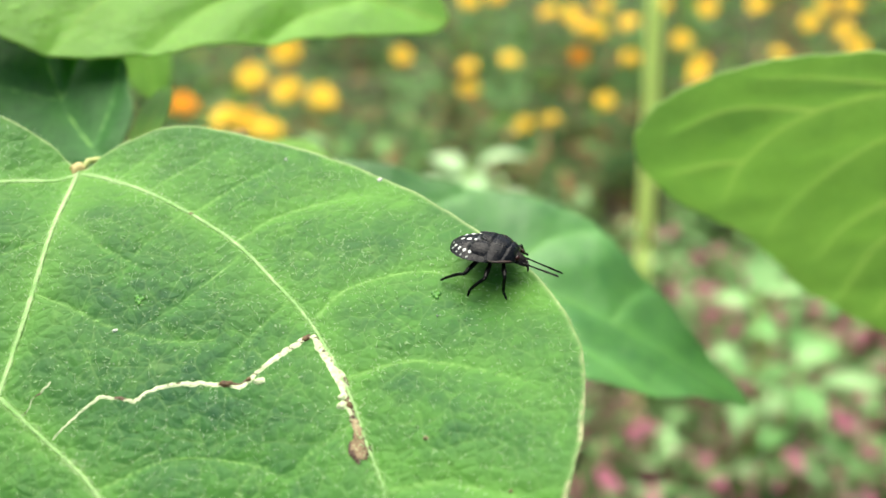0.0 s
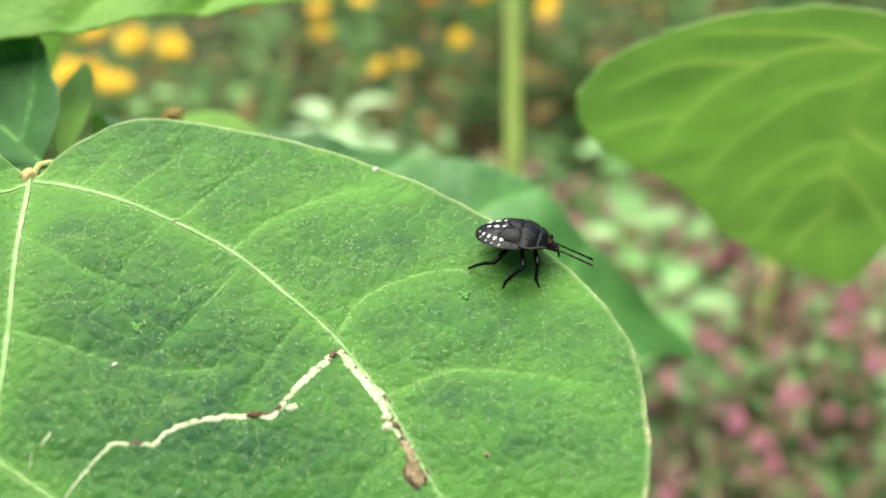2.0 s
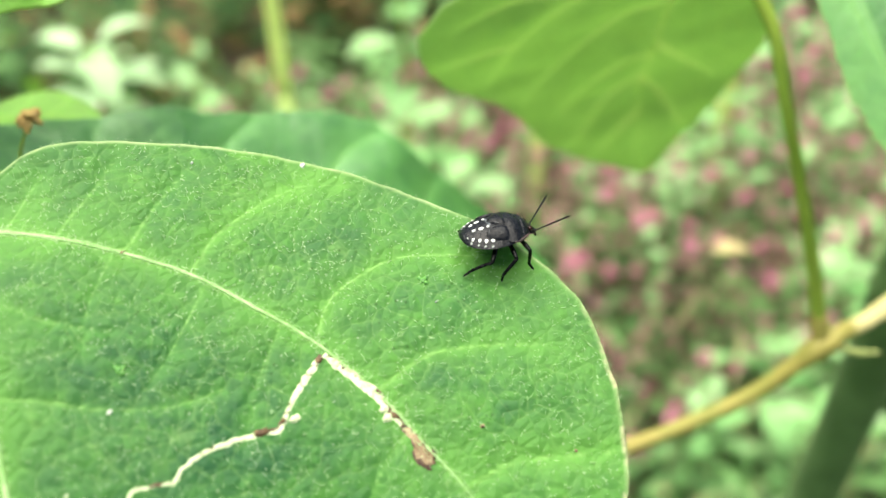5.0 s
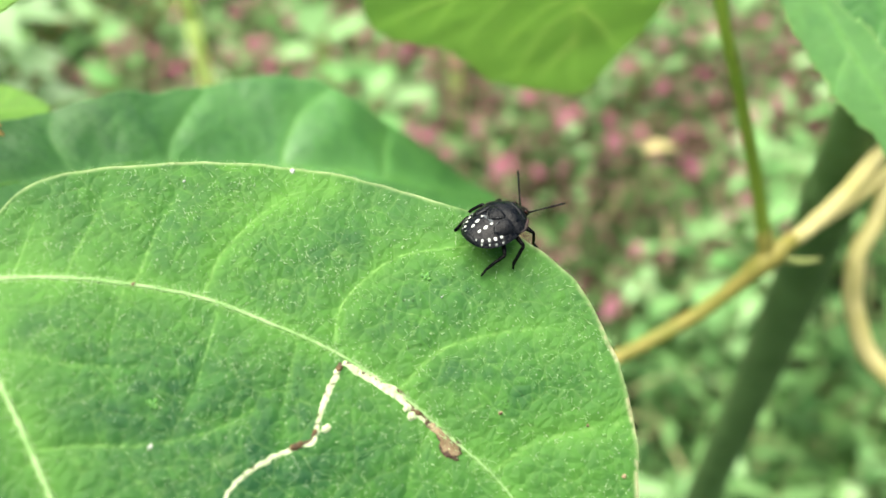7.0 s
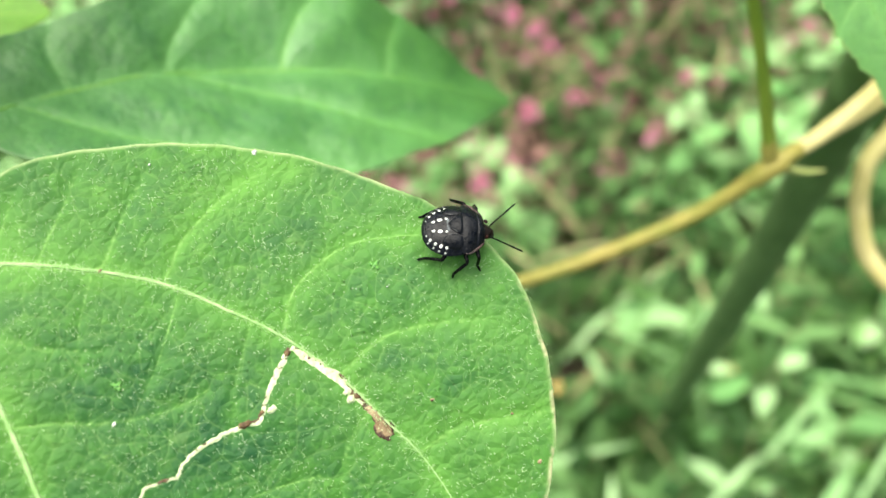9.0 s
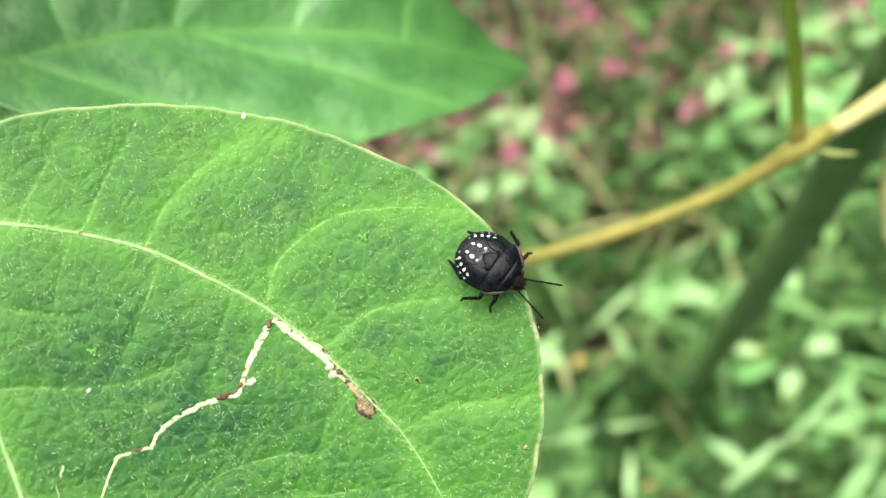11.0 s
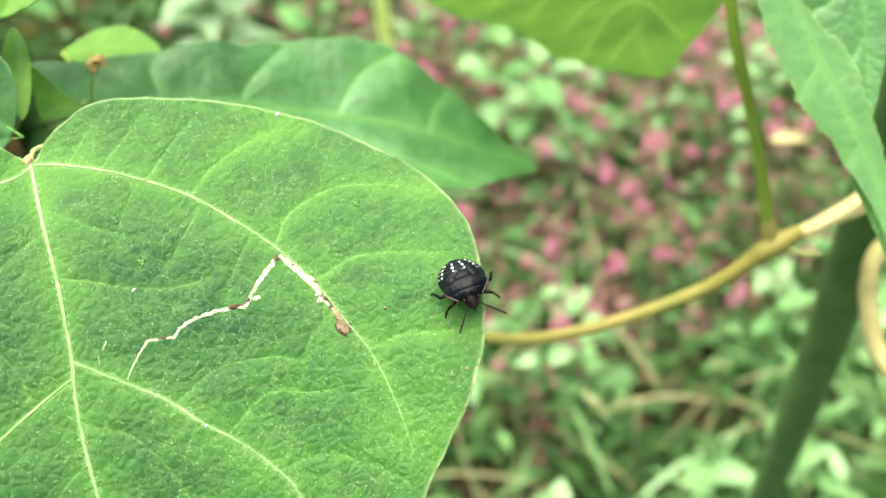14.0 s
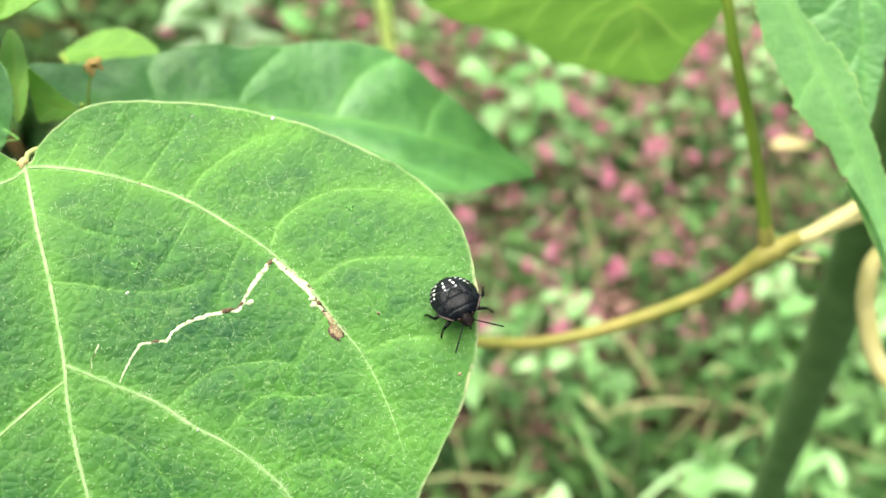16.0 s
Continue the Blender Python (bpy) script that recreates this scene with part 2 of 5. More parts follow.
SHELL_WING = shell_material("dark_wing_shell", (0.0016, 0.0022, 0.0034), (0.006, 0.0072, 0.0095), 0.30, 600.0, 0.8, (0.015, 0.0135, 0.012), 0.15)
SHELL_BROWN = shell_material("brown_shell", (0.004, 0.003, 0.003), (0.015, 0.010, 0.008), 0.35, specular=0.2)
SHELL_LEG = shell_material("glossy_black_shell", (0.001, 0.001, 0.001), (0.003, 0.003, 0.003), 0.22, 800.0, 0.2, specular=0.14)
SHELL_PINK = shell_material("pinkish_brown_shell", (0.014, 0.009, 0.008), (0.070, 0.042, 0.036), 0.5)
SPOT_DIM = shell_material("greyish_white_shell", (0.16, 0.18, 0.17), (0.34, 0.37, 0.34), 0.4)
SPOT_BLUE = shell_material("blue_grey_shell", (0.030, 0.036, 0.042), (0.16, 0.185, 0.20), 0.4, 1500.0)
SPOT = shell_material("white_shell", (0.46, 0.49, 0.46), (0.74, 0.77, 0.72), 0.4, 1500.0)
SHELL_RIDGE = shell_material("grey_ridge_shell", (0.010, 0.011, 0.012), (0.075, 0.080, 0.085), 0.35, 1800.0)
EYE_DARK = shell_material("eye_shell", (0.012, 0.004, 0.003), (0.022, 0.006, 0.004), 0.2, 900.0, 0.1)


def foliage_material(name, low, high, clear=0.3, through_colour=(0.2, 0.42, 0.05)):
    """Many small leaves in one mesh, each with its own shade."""
    s = Shader(name)
    own = s.add("ShaderNodeNewGeometry").outputs["Random Per Island"]
    colour = s.mix(own, low, high)
    colour = s.mix(s.span(s.noise(25.0, 3.0), 0.4, 0.7, 0.0, 0.5), colour, tuple(0.6 * c for c in low))
    s.colour(colour)
    s.gloss(0.6, 0.12)
    s.translucent(clear, through_colour)
    return s.material


GREENS = foliage_material("weed_leaves", (0.018, 0.070, 0.020), (0.25, 0.47, 0.17), 0.35)
GREENS_PALE = foliage_material("pale_weed_leaves", (0.17, 0.41, 0.13), (0.47, 0.71, 0.36), 0.35, (0.40, 0.64, 0.24))
# deepened so the leaf colour also holds the shade between plants
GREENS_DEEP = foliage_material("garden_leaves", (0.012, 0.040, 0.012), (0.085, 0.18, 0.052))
GREENS_WHITE = foliage_material("whitish_weed_leaves", (0.32, 0.52, 0.26), (0.52, 0.70, 0.44), 0.3, (0.5, 0.65, 0.35))
STRAW = foliage_material("dry_stalks", (0.12, 0.135, 0.055), (0.34, 0.34, 0.165), 0.1, (0.38, 0.34, 0.1))
LITTER = foliage_material("brown_litter", (0.04, 0.026, 0.012), (0.28, 0.19, 0.07), 0.1, (0.3, 0.2, 0.06))
DRY_PETAL = foliage_material("withered_petals", (0.66, 0.46, 0.16), (0.82, 0.62, 0.28), 0.4, (0.8, 0.6, 0.2))
STRAW_LEAF = foliage_material("dry_leaf_skin", (0.48, 0.42, 0.19), (0.60, 0.50, 0.26), 0.3, (0.6, 0.5, 0.2))
RED_STALK = foliage_material("reddish_stalks", (0.10, 0.052, 0.045), (0.25, 0.155, 0.12), 0.1, (0.25, 0.12, 0.06))
PINK = foliage_material("pink_petals", (0.60, 0.13, 0.27), (0.87, 0.46, 0.57), 0.3, (0.7, 0.2, 0.35))
ORANGE = foliage_material("orange_petals", (0.96, 0.62, 0.03), (0.99, 0.78, 0.12), 0.3, (0.95, 0.55, 0.04))
ORANGE_DEEP = foliage_material("deep_orange_petals", (0.78, 0.30, 0.012), (0.85, 0.40, 0.02), 0.3, (0.9, 0.3, 0.02))
GOLD = plant_material("flower_heart", (0.55, 0.27, 0.02), (0.7, 0.4, 0.04), 0.7, 300.0)


def soil_material():
    s = Shader("soil_and_litter")
    earth = s.mix(s.span(s.noise(9.0, 5.0), 0.35, 0.65), (0.018, 0.011, 0.008), (0.065, 0.040, 0.026))
    green = s.mix(s.span(s.noise(30.0, 4.0), 0.3, 0.7), (0.018, 0.045, 0.012), (0.06, 0.11, 0.034))
    s.colour(s.mix(s.span(s.noise(5.0, 4.0), 0.42, 0.58), earth, green))
    s.gloss(0.9, 0.2)
    s.bump(s.noise(60.0, 6.0), 0.8, 0.02)
    return s.material


SOIL = soil_material()


# ---- mesh helpers ----
def mesh_of(name, verts, faces, material, smooth=True):
    mesh = bpy.data.meshes.new(name)
    mesh.from_pydata([tuple(v) for v in verts], [], [tuple(f) for f in faces])
    mesh.materials.append(material)
    if smooth:
        mesh.polygons.foreach_set("use_smooth", [True] * len(mesh.polygons))
    mesh.update()
    return mesh


def part(name, mesh, parent, label="", m=None):
    """A mesh as one part under a thing or another part."""
    ob = new(name, mesh)
    ob.parent = parent
    if m is not None:
        ob.matrix_basis = m
    return tagged(ob, label)


def spline(points, count, closed=False):
    """A smooth line through points, in equal steps."""
    p = np.array(points, float)
    ext = np.vstack([p[-1:], p, p[:2]]) if closed else np.vstack([2 * p[0] - p[1], p, 2 * p[-1] - p[-2]])
    out = []
    for a, b, c, d in zip(ext[:-3], ext[1:-2], ext[2:-1], ext[3:]):
        k = np.linspace(0, 1, 24, endpoint=False)[:, None]
        out.append(0.5 * (2 * b + (c - a) * k + (2 * a - 5 * b + 4 * c - d) * k**2 + (3 * b - a - 3 * c + d) * k**3))
    out = np.vstack(out + [p[:1] if closed else p[-1:]])
    far = np.r_[0, np.cumsum(np.linalg.norm(np.diff(out, axis=0), axis=1))]
    at = np.linspace(0, far[-1], count + 1)[:-1] if closed else np.linspace(0, far[-1], count)
    return np.stack([np.interp(at, far, out[:, n]) for n in range(out.shape[1])], 1)


def tube(points, radii, sides=10, flat=1.0, up=(0, 0, 1), rough=0.0):
    """Vertices and faces of a tapered tube with rounded ends."""
    p = np.array(points, float)
    n = len(p)
    r = np.interp(np.linspace(0, 1, n), np.linspace(0, 1, len(radii)), radii)
    way = np.gradient(p, axis=0)
    way /= np.linalg.norm(way, axis=1)[:, None] + 1e-12
    side = np.cross(way, up)
    side /= np.linalg.norm(side, axis=1)[:, None] + 1e-9
    over = np.cross(side, way)
    turn = np.arange(sides) / sides * 2 * np.pi
    wob = 1 + rough * np.random.uniform(-1, 1, (n, sides))
    rings = p[:, None] + r[:, None, None] * wob[:, :, None] * (np.cos(turn)[None, :, None] * side[:, None] + flat * np.sin(turn)[None, :, None] * over[:, None])
    verts = [*rings.reshape(-1, 3), p[0] - way[0] * r[0] * 0.6, p[-1] + way[-1] * r[-1] * 0.6]
    faces = [(i * sides + j, i * sides + (j + 1) % sides, (i + 1) * sides + (j + 1) % sides, (i + 1) * sides + j) for i in range(n - 1) for j in range(sides)]
    faces += [(n * sides, (j + 1) % sides, j) for j in range(sides)]
    faces += [(n * sides + 1, (n - 1) * sides + j, (n - 1) * sides + (j + 1) % sides) for j in range(sides)]
    return verts, faces


def joined(pieces):
    verts, faces = [], []
    for v, f in pieces:
        faces += [tuple(i + len(verts) for i in face) for face in f]
        verts += list(v)
    return verts, faces


def frame_of(origin, x_way, normal):
    """A pose with that origin, its z along normal and its x along x_way."""
    n = Vector(normal).normalized()
    x = Vector(x_way)
    x = (x - n * x.dot(n)).normalized()
    y = n.cross(x)
    return Matrix(((x.x, y.x, n.x, origin[0]), (x.y, y.y, n.y, origin[1]), (x.z, y.z, n.z, origin[2]), (0, 0, 0, 1)))


def soft_noise(u, v, seed, waves=9, low=20.0, high=160.0):
    """A smooth random surface between about -1 and 1 over metres."""
    rng = np.random.default_rng(seed)
    out = 0 * u
    for _ in range(waves):
        k, a = np.exp(rng.uniform(np.log(low), np.log(high))), rng.uniform(0, 2 * np.pi)
        out = out + np.sin(k * (u * np.cos(a) + v * np.sin(a)) * 2 * np.pi / 6 + rng.uniform(0, 6.3))
    return out / np.sqrt(waves)


class Leaf:
    """A leaf blade over a plane: outline and veins in millimetres, with a height over the plane."""

    def __init__(self, outline, veins, height, centre, turns=360, rings=70, thick=0.00035, pucker=0.0006, seed=1, scorch=None, ripple=0.0003):
        self.height, self.pucker, self.seed = height, pucker, seed
        self.veins = [(spline(np.array(p) / 1000, 70), w / 1000) for p, w in veins]
        self.line = spline(np.array(outline) / 1000, turns, True)
        c = np.array(centre) / 1000
        rim_way = self.line - c
        rim_way /= np.linalg.norm(rim_way, axis=1)[:, None]
        k = np.arange(turns) / turns * 2 * np.pi
        rng = np.random.default_rng(seed)
        for n in (23, 41, 67, 97):
            self.line = self.line + rim_way * (ripple * 6 / n**0.5 * np.sin(n * k + rng.uniform(0, 6)) * rng.uniform(0.5, 1))[:, None] * 0.35
        steps = (np.arange(1, rings + 1) / rings) ** 0.85
        grid = c + steps[:, None, None] * (self.line - c)[None]
        uv = np.vstack([c[None], grid.reshape(-1, 2)])
        near, core, wide = self._near(uv)
        w = self.surface(uv[:, 0], uv[:, 1], near)
        top = np.column_stack([uv, w])
        low = top - (0, 0, thick)
        count = len(top)
        faces = []
        for r in range(rings - 1):
            a = 1 + r * turns
            for j in range(turns):
                i = (j + 1) % turns
                faces.append((a + j, a + turns + j, a + turns + i, a + i))
        faces += [(0, 1 + j, 1 + (j + 1) % turns) for j in range(turns)]
        under = [tuple(v + count for v in reversed(f)) for f in faces]
        last = 1 + (rings - 1) * turns
        rim = [(last + j, last + j + count, last + (j + 1) % turns + count, last + (j + 1) % turns) for j in range(turns)]
        self.verts, self.faces = np.vstack([top, low]), faces + under + rim
        edge = np.r_[[1.0], np.repeat(1 - steps, turns)] * np.r_[[0.05], np.tile(np.linalg.norm(self.line - c, axis=1), rings)]
        # pale: yellowing by large veins, plus a rim band painted for sheen
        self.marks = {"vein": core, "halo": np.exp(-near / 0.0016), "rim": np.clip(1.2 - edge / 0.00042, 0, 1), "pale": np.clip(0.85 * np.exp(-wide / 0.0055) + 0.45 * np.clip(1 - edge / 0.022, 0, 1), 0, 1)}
        if scorch is not None:
            away = np.hypot(uv[:, 0] - scorch[0] / 1000, uv[:, 1] - scorch[1] / 1000)
            self.marks["scorch"] = np.clip(1 - edge / 0.0008, 0, 1) * np.clip(1.6 - away / (scorch[2] / 1000), 0, 1)

    def _near(self, uv):
        """The distance to the nearest vein, a mask of the veins themselves, and the distance to a large one."""
        near, core, wide = np.full(len(uv), 1.0), np.zeros(len(uv)), np.full(len(uv), 1.0)
        for line, width in self.veins:
            d2 = np.full(len(uv), 1.0)
            which = np.zeros(len(uv))
            for n, p in enumerate(line):
                d = (uv[:, 0] - p[0]) ** 2 + (uv[:, 1] - p[1]) ** 2
                closer = d < d2
                d2[closer], which[closer] = d[closer], n
            d = np.sqrt(d2)
            size = width * (1 - 0.6 * which / len(line))
            if width < 0.00012:
                core = np.maximum(core, np.exp(-((d / size) ** 2)) * 0.5)
                continue
            if width > 0.0002:
                wide = np.minimum(wide, d * (0.0005 / width) ** 0.7)
            near = np.minimum(near, d * (0.00045 / max(width, 0.00008)) ** 0.8)
            core = np.maximum(core, np.exp(-((d / size) ** 2)) * min(1.0, 0.35 + width / 0.0006))
        return near, core, wide

    def surface(self, u, v, near):
        swell = self.pucker * (1 - np.exp(-near / 0.0045))
        return self.height(u, v) + swell + 0.4 * self.pucker * soft_noise(u, v, self.seed, 12, 70, 480) * (1 - np.exp(-near / 0.003))

    def at(self, u, v):
        """Places on the blade, for arrays of u and v in metres."""
        uv = np.column_stack([u, v])
        return np.column_stack([uv, self.surface(uv[:, 0], uv[:, 1], self._near(uv)[0])])

    def mesh(self, name, material):
        mesh = mesh_of(name, self.verts, self.faces, material)
        for key, values in self.marks.items():
            layer = mesh.attributes.new(key, "FLOAT", "POINT")
            layer.data.foreach_set("value", np.r_[values, values].astype(np.float32))
        return mesh

    def rib(self, points, radii, material, count=60, lift=0.0):
        line = spline(np.array(points) / 1000, count)
        p = self.at(line[:, 0], line[:, 1]) + (0, 0, lift)
        return mesh_of("vein", *tube(p, np.array(radii) / 1000, 8, 0.3, (0, 0, 1), 0.3), material)


# ---- ground ----
def build_ground():
    """One sheet, finely uneven near the plants and flat to the horizon."""
    steps = np.r_[-400, -60, -12, np.linspace(-3, 6, 120), 14, 60, 400]
    verts, n = [], len(steps)
    for y in steps:
        for x in steps:
            calm = 1.0 if -3 <= x <= 6 and -3 <= y <= 6 else 0.0
            verts.append((x, y, calm * 0.015 * float(noise.noise(Vector((x * 3, y * 3, 0.3)))) + calm * 0.006 * float(noise.noise(Vector((x * 11, y * 11, 4))))))
    faces = [(j * n + i, j * n + i + 1, (j + 1) * n + i + 1, (j + 1) * n + i) for j in range(n - 1) for i in range(n - 1)]
    tagged(new("ground", mesh_of("ground", verts, faces, SOIL)), "dark garden soil with litter under low weeds", "ground", kind="structure")


build_ground()


# ---- the broad leaf on which the insect walks ----
BROAD_FRAME = Matrix(((0.9999, 0.0, 0.0163, -0.0619), (0.0073, 0.8945, -0.447, 0.1414), (-0.0146, 0.447, 0.8944, 0.7361), (0, 0, 0, 1)))
BROAD_RIGHT = [(1, -2.2), (4, 1), (8, 4), (13, 6.4), (18, 7), (26, 5.7), (35, 3), (45, -1.6), (53, -6.8), (60, -12.8), (66.5, -20.2), (72.5, -28.2), (75.8, -36), (76.8, -42), (76.4, -50), (74, -58.5), (70.4, -67), (65, -74.4), (59.5, -80), (52.5, -87)]
BROAD_LOW = [(42, -98), (28, -111), (14, -123), (2, -134), (-12, -121), (-30, -106), (-50, -88), (-66, -66), (-74, -46), (-70, -26), (-58, -10), (-42, 0), (-28, 5), (-18, 6.2), (-11, 4.9), (-5, 2.4)]
MIDRIB = [(0.5, -2.5), (0.8, -15), (0.9, -28), (0.5, -38), (0, -44.5), (-1, -51), (-1.5, -58), (-1.7, -66), (-1.5, -85), (0, -110), (2, -130)]
BASAL = [(1.2, -3.2), (5.2, -4.4), (12, -7.8), (20, -12.7), (28, -18.8), (34.8, -26.6), (40.4, -34), (45.6, -44), (48.6, -52.5), (51.2, -60), (52.5, -70), (52.6, -79)]
SIDE_RIB = [(0, -44.6), (7.4, -50.7), (13.3, -55.7), (18.4, -61.8), (23.2, -66.6), (27.7, -72.6), (31, -79), (33, -92)]
LEFT_RIB = [(0.5, -3.6), (-2.4, -5.6), (-8.5, -7.8), (-20, -13), (-34, -25), (-46, -45), (-50, -66)]
LEFT_SIDE = [(-0.6, -47.4), (-6.5, -50.2), (-12.8, -53.6), (-20, -58), (-28, -68), (-32, -84)]
BROAD_VEINS = [
    (MIDRIB, 0.60), (BASAL, 0.55), (SIDE_RIB, 0.5), (LEFT_RIB, 0.5), (LEFT_SIDE, 0.45),
    ([(28.1, -18.4), (33.3, -13.6), (40.6, -10.2), (47.4, -8.7), (53, -10)], 0.24),
    ([(40.8, -33.2), (44, -28.8), (48.3, -26.6), (55.2, -25.2), (61.1, -26.6), (68.3, -29.6), (74, -33)], 0.26),
    ([(45.6, -43), (52.8, -40.9), (58.8, -41.6), (64.3, -43.4), (70.5, -46)], 0.26),
    ([(51.4, -59), (57.9, -58.5), (64.3, -60.3), (71, -62.6)], 0.24),
    ([(20.5, -13), (22.6, -11), (25.8, -7.5), (32, -1.6)], 0.19),
    ([(13, -8.4), (15.5, -5.6), (19.2, -2.1), (24, 3.4)], 0.19),
    ([(7, -5.4), (10, -2), (14, 3)], 0.14),
    ([(0.9, -28.8), (7.1, -31.2), (13.1, -34.2), (20.9, -36.2), (27, -36)], 0.22),
    ([(0.8, -14), (5, -17), (10, -21), (16, -24)], 0.16),
    ([(15, -57), (22.7, -53.6), (28.5, -53.4), (36, -55)], 0.20),
    ([(22, -65.5), (30.8, -60.6), (37.6, -62.7), (44, -64.6), (49, -68)], 0.19),
    ([(29, -74.6), (36, -74), (44, -78), (50, -84)], 0.19),
    ([(19.5, -12.6), (14.3, -20.1), (12, -27)], 0.14), ([(29.7, -20.3), (22.9, -28.5), (18, -33)], 0.14),
    ([(37, -29.5), (31, -37), (27, -44)], 0.14), ([(47.5, -49), (41, -54), (36, -62)], 0.16),
    ([(-1, -56), (6, -60), (11, -68), (14, -78)], 0.17), ([(-1, -20), (-9, -26), (-18, -38)], 0.19),
    ([(-1.4, -62), (-8, -67), (-14, -78)], 0.17), ([(-9, -8), (-12, -2), (-15, 4)], 0.17), ([(-8, -51), (-9, -44), (-13, -36)], 0.14),
]
# thin cross veins between the side veins
CROSS_VEINS = [
    [(24.2, -52), (26.1, -48.1), (30.4, -44.4)], [(49.4, -57.4), (42.9, -61.4), (38, -63.4)], [(34.9, -76), (39.2, -72.1), (44.5, -69), (52.1, -66.5)],
    [(32.2, -60.2), (34.8, -54.6), (40.4, -50.8), (43.9, -48.1)], [(20, -60.2), (25.7, -57.4), (31.9, -60.1)], [(53.5, -72.3), (58.6, -73.5), (62.7, -73.6)],
    [(52.1, -66.5), (57.6, -65.8), (63.6, -64.9)], [(49.5, -50.5), (55.8, -50.4), (60.4, -49.5)], [(18.4, -36.7), (23.3, -35.5), (29.2, -30.3)],
    [(26.4, -71.8), (33, -70.7), (39.2, -72.1)], [(42.7, -78.5), (47.3, -75.7), (53.6, -73.7)], [(6.7, -56.9), (12, -59.3), (15.8, -57.7)], [(5.8, -39), (9.8, -38), (13.5, -39.5)],
    [(37.2, -27.2), (41.5, -23.1), (46.2, -17.5), (50.3, -11.5)], [(50.6, -39), (52.4, -34.7), (55.4, -30.1)],
    [(56.8, -40.9), (59.7, -34.9), (62.1, -27.7)], [(38.1, -9.2), (39, -5.8), (42.7, -2.4)], [(63.3, -43), (66.3, -37.7), (70.9, -32.2)],
]
BEND = (0.00352, -0.02026, -0.00184, 0.01522, -0.02221, -0.01627, 0.00067, -0.00081, 0.0009, 0.00033)


def broad_height(u, v):
    u, v = 10 * u, 10 * v
    terms = (1 + 0 * u, u, v, u * u, u * v, v * v, u**3, u * u * v, u * v * v, v**3)
    # the petiole pulls the blade down into a small hollow at its base
    return sum(b * t for b, t in zip(BEND, terms)) - 0.0004 - 0.0030 * np.exp(-(u * u + (v + 0.02) ** 2) / 0.012)


broad = Leaf(BROAD_RIGHT + BROAD_LOW, BROAD_VEINS[:5] + [(line, 0.9 * width) for line, width in BROAD_VEINS[5:]] + [(line, 0.10) for line in CROSS_VEINS], broad_height, (6, -48), 760, 150, pucker=0.00050, seed=3, scorch=(74, -62, 14))


def ribbon(line, widths, lift, sides=5, seed=0):
    """A thin crust of uneven width that lies along a line on the broad leaf."""
    rng = np.random.default_rng(seed)
    n = len(line)
    way = np.gradient(line, axis=0)
    way /= np.linalg.norm(way, axis=1)[:, None]
    side = np.column_stack([-way[:, 1], way[:, 0]])
    w = np.interp(np.linspace(0, 1, n), np.linspace(0, 1, len(widths)), widths) / 1000
    left, right = (w * (1 + 0.2 * np.convolve(rng.uniform(-1, 1, n + 4), (0.3, 0.5, 0.6, 0.5, 0.3), "valid")) for _ in range(2))
    verts = []
    for k in np.linspace(-1, 1, sides):
        off = np.where(k < 0, left, right) * k
        q = line + side * off[:, None]
        p = broad.at(q[:, 0], q[:, 1])
        p[:, 2] += lift * (1 - 0.9 * k * k) + 0.00002 * rng.uniform(-1, 1, n)
        verts.append(p)
    verts = np.stack(verts, 1).reshape(-1, 3)
    faces = [(i * sides + j, i * sides + j + 1, (i + 1) * sides + j + 1, (i + 1) * sides + j) for i in range(n - 1) for j in range(sides - 1)]
    return verts, faces


def mined(name, line, widths, lift, seed, brown):
    """A mined tunnel whose skin has browned along its length as given."""
    mesh = mesh_of(name, *ribbon(line, widths, lift, seed=seed), MINE)
    along = np.interp(np.linspace(0, 1, len(line)), np.linspace(0, 1, len(brown)), brown)
    layer = mesh.attributes.new("brown", "FLOAT", "POINT")
    layer.data.foreach_set("value", (along[:, None] * np.array((0.3, 0.5, 0.7, 1.0, 1.3))[None]).ravel().astype(np.float32))
    return mesh


def scab_mesh(line, widths, seed):
    """Dead tan skin along a line, browned along its edge."""
    mesh = mesh_of("dry_patch", *ribbon(line, widths, 0.00012, 9, seed), SCAB)
    layer = mesh.attributes.new("brown", "FLOAT", "POINT")
    ends = np.abs(np.linspace(-1, 1, len(line))) ** 8
    layer.data.foreach_set("value", np.maximum(ends[:, None], np.abs(np.linspace(-1, 1, 9))[None] ** 3).ravel().astype(np.float32))
    return mesh


def patch(u, v, size, lift, seed, stretch=1.0, angle=0.0):
    """A small crusted blot with a ragged outline on the broad leaf."""
    rng = np.random.default_rng(seed)
    turn = np.arange(18) / 18 * 2 * np.pi
    r = size / 1000 * (1 + 0.28 * rng.uniform(-1, 1, 18))
    x, y = r * np.cos(turn) * stretch, r * np.sin(turn)
    c, s = math.cos(radians(angle)), math.sin(radians(angle))
    rings = []
    for k, up in ((1.0, 0.05), (0.7, 0.8), (0.35, 1.0)):
        p = broad.at(u / 1000 + k * (x * c - y * s), v / 1000 + k * (x * s + y * c))
        p[:, 2] += lift * up
        rings.append(p)
    mid = broad.at(np.array([u / 1000]), np.array([v / 1000])) + (0, 0, lift)
    verts = np.vstack(rings + [mid])
    faces = [(a * 18 + j, a * 18 + (j + 1) % 18, (a + 1) * 18 + (j + 1) % 18, (a + 1) * 18 + j) for a in range(2) for j in range(18)]
    faces += [(36 + j, 36 + (j + 1) % 18, 54) for j in range(18)]
    return verts, faces


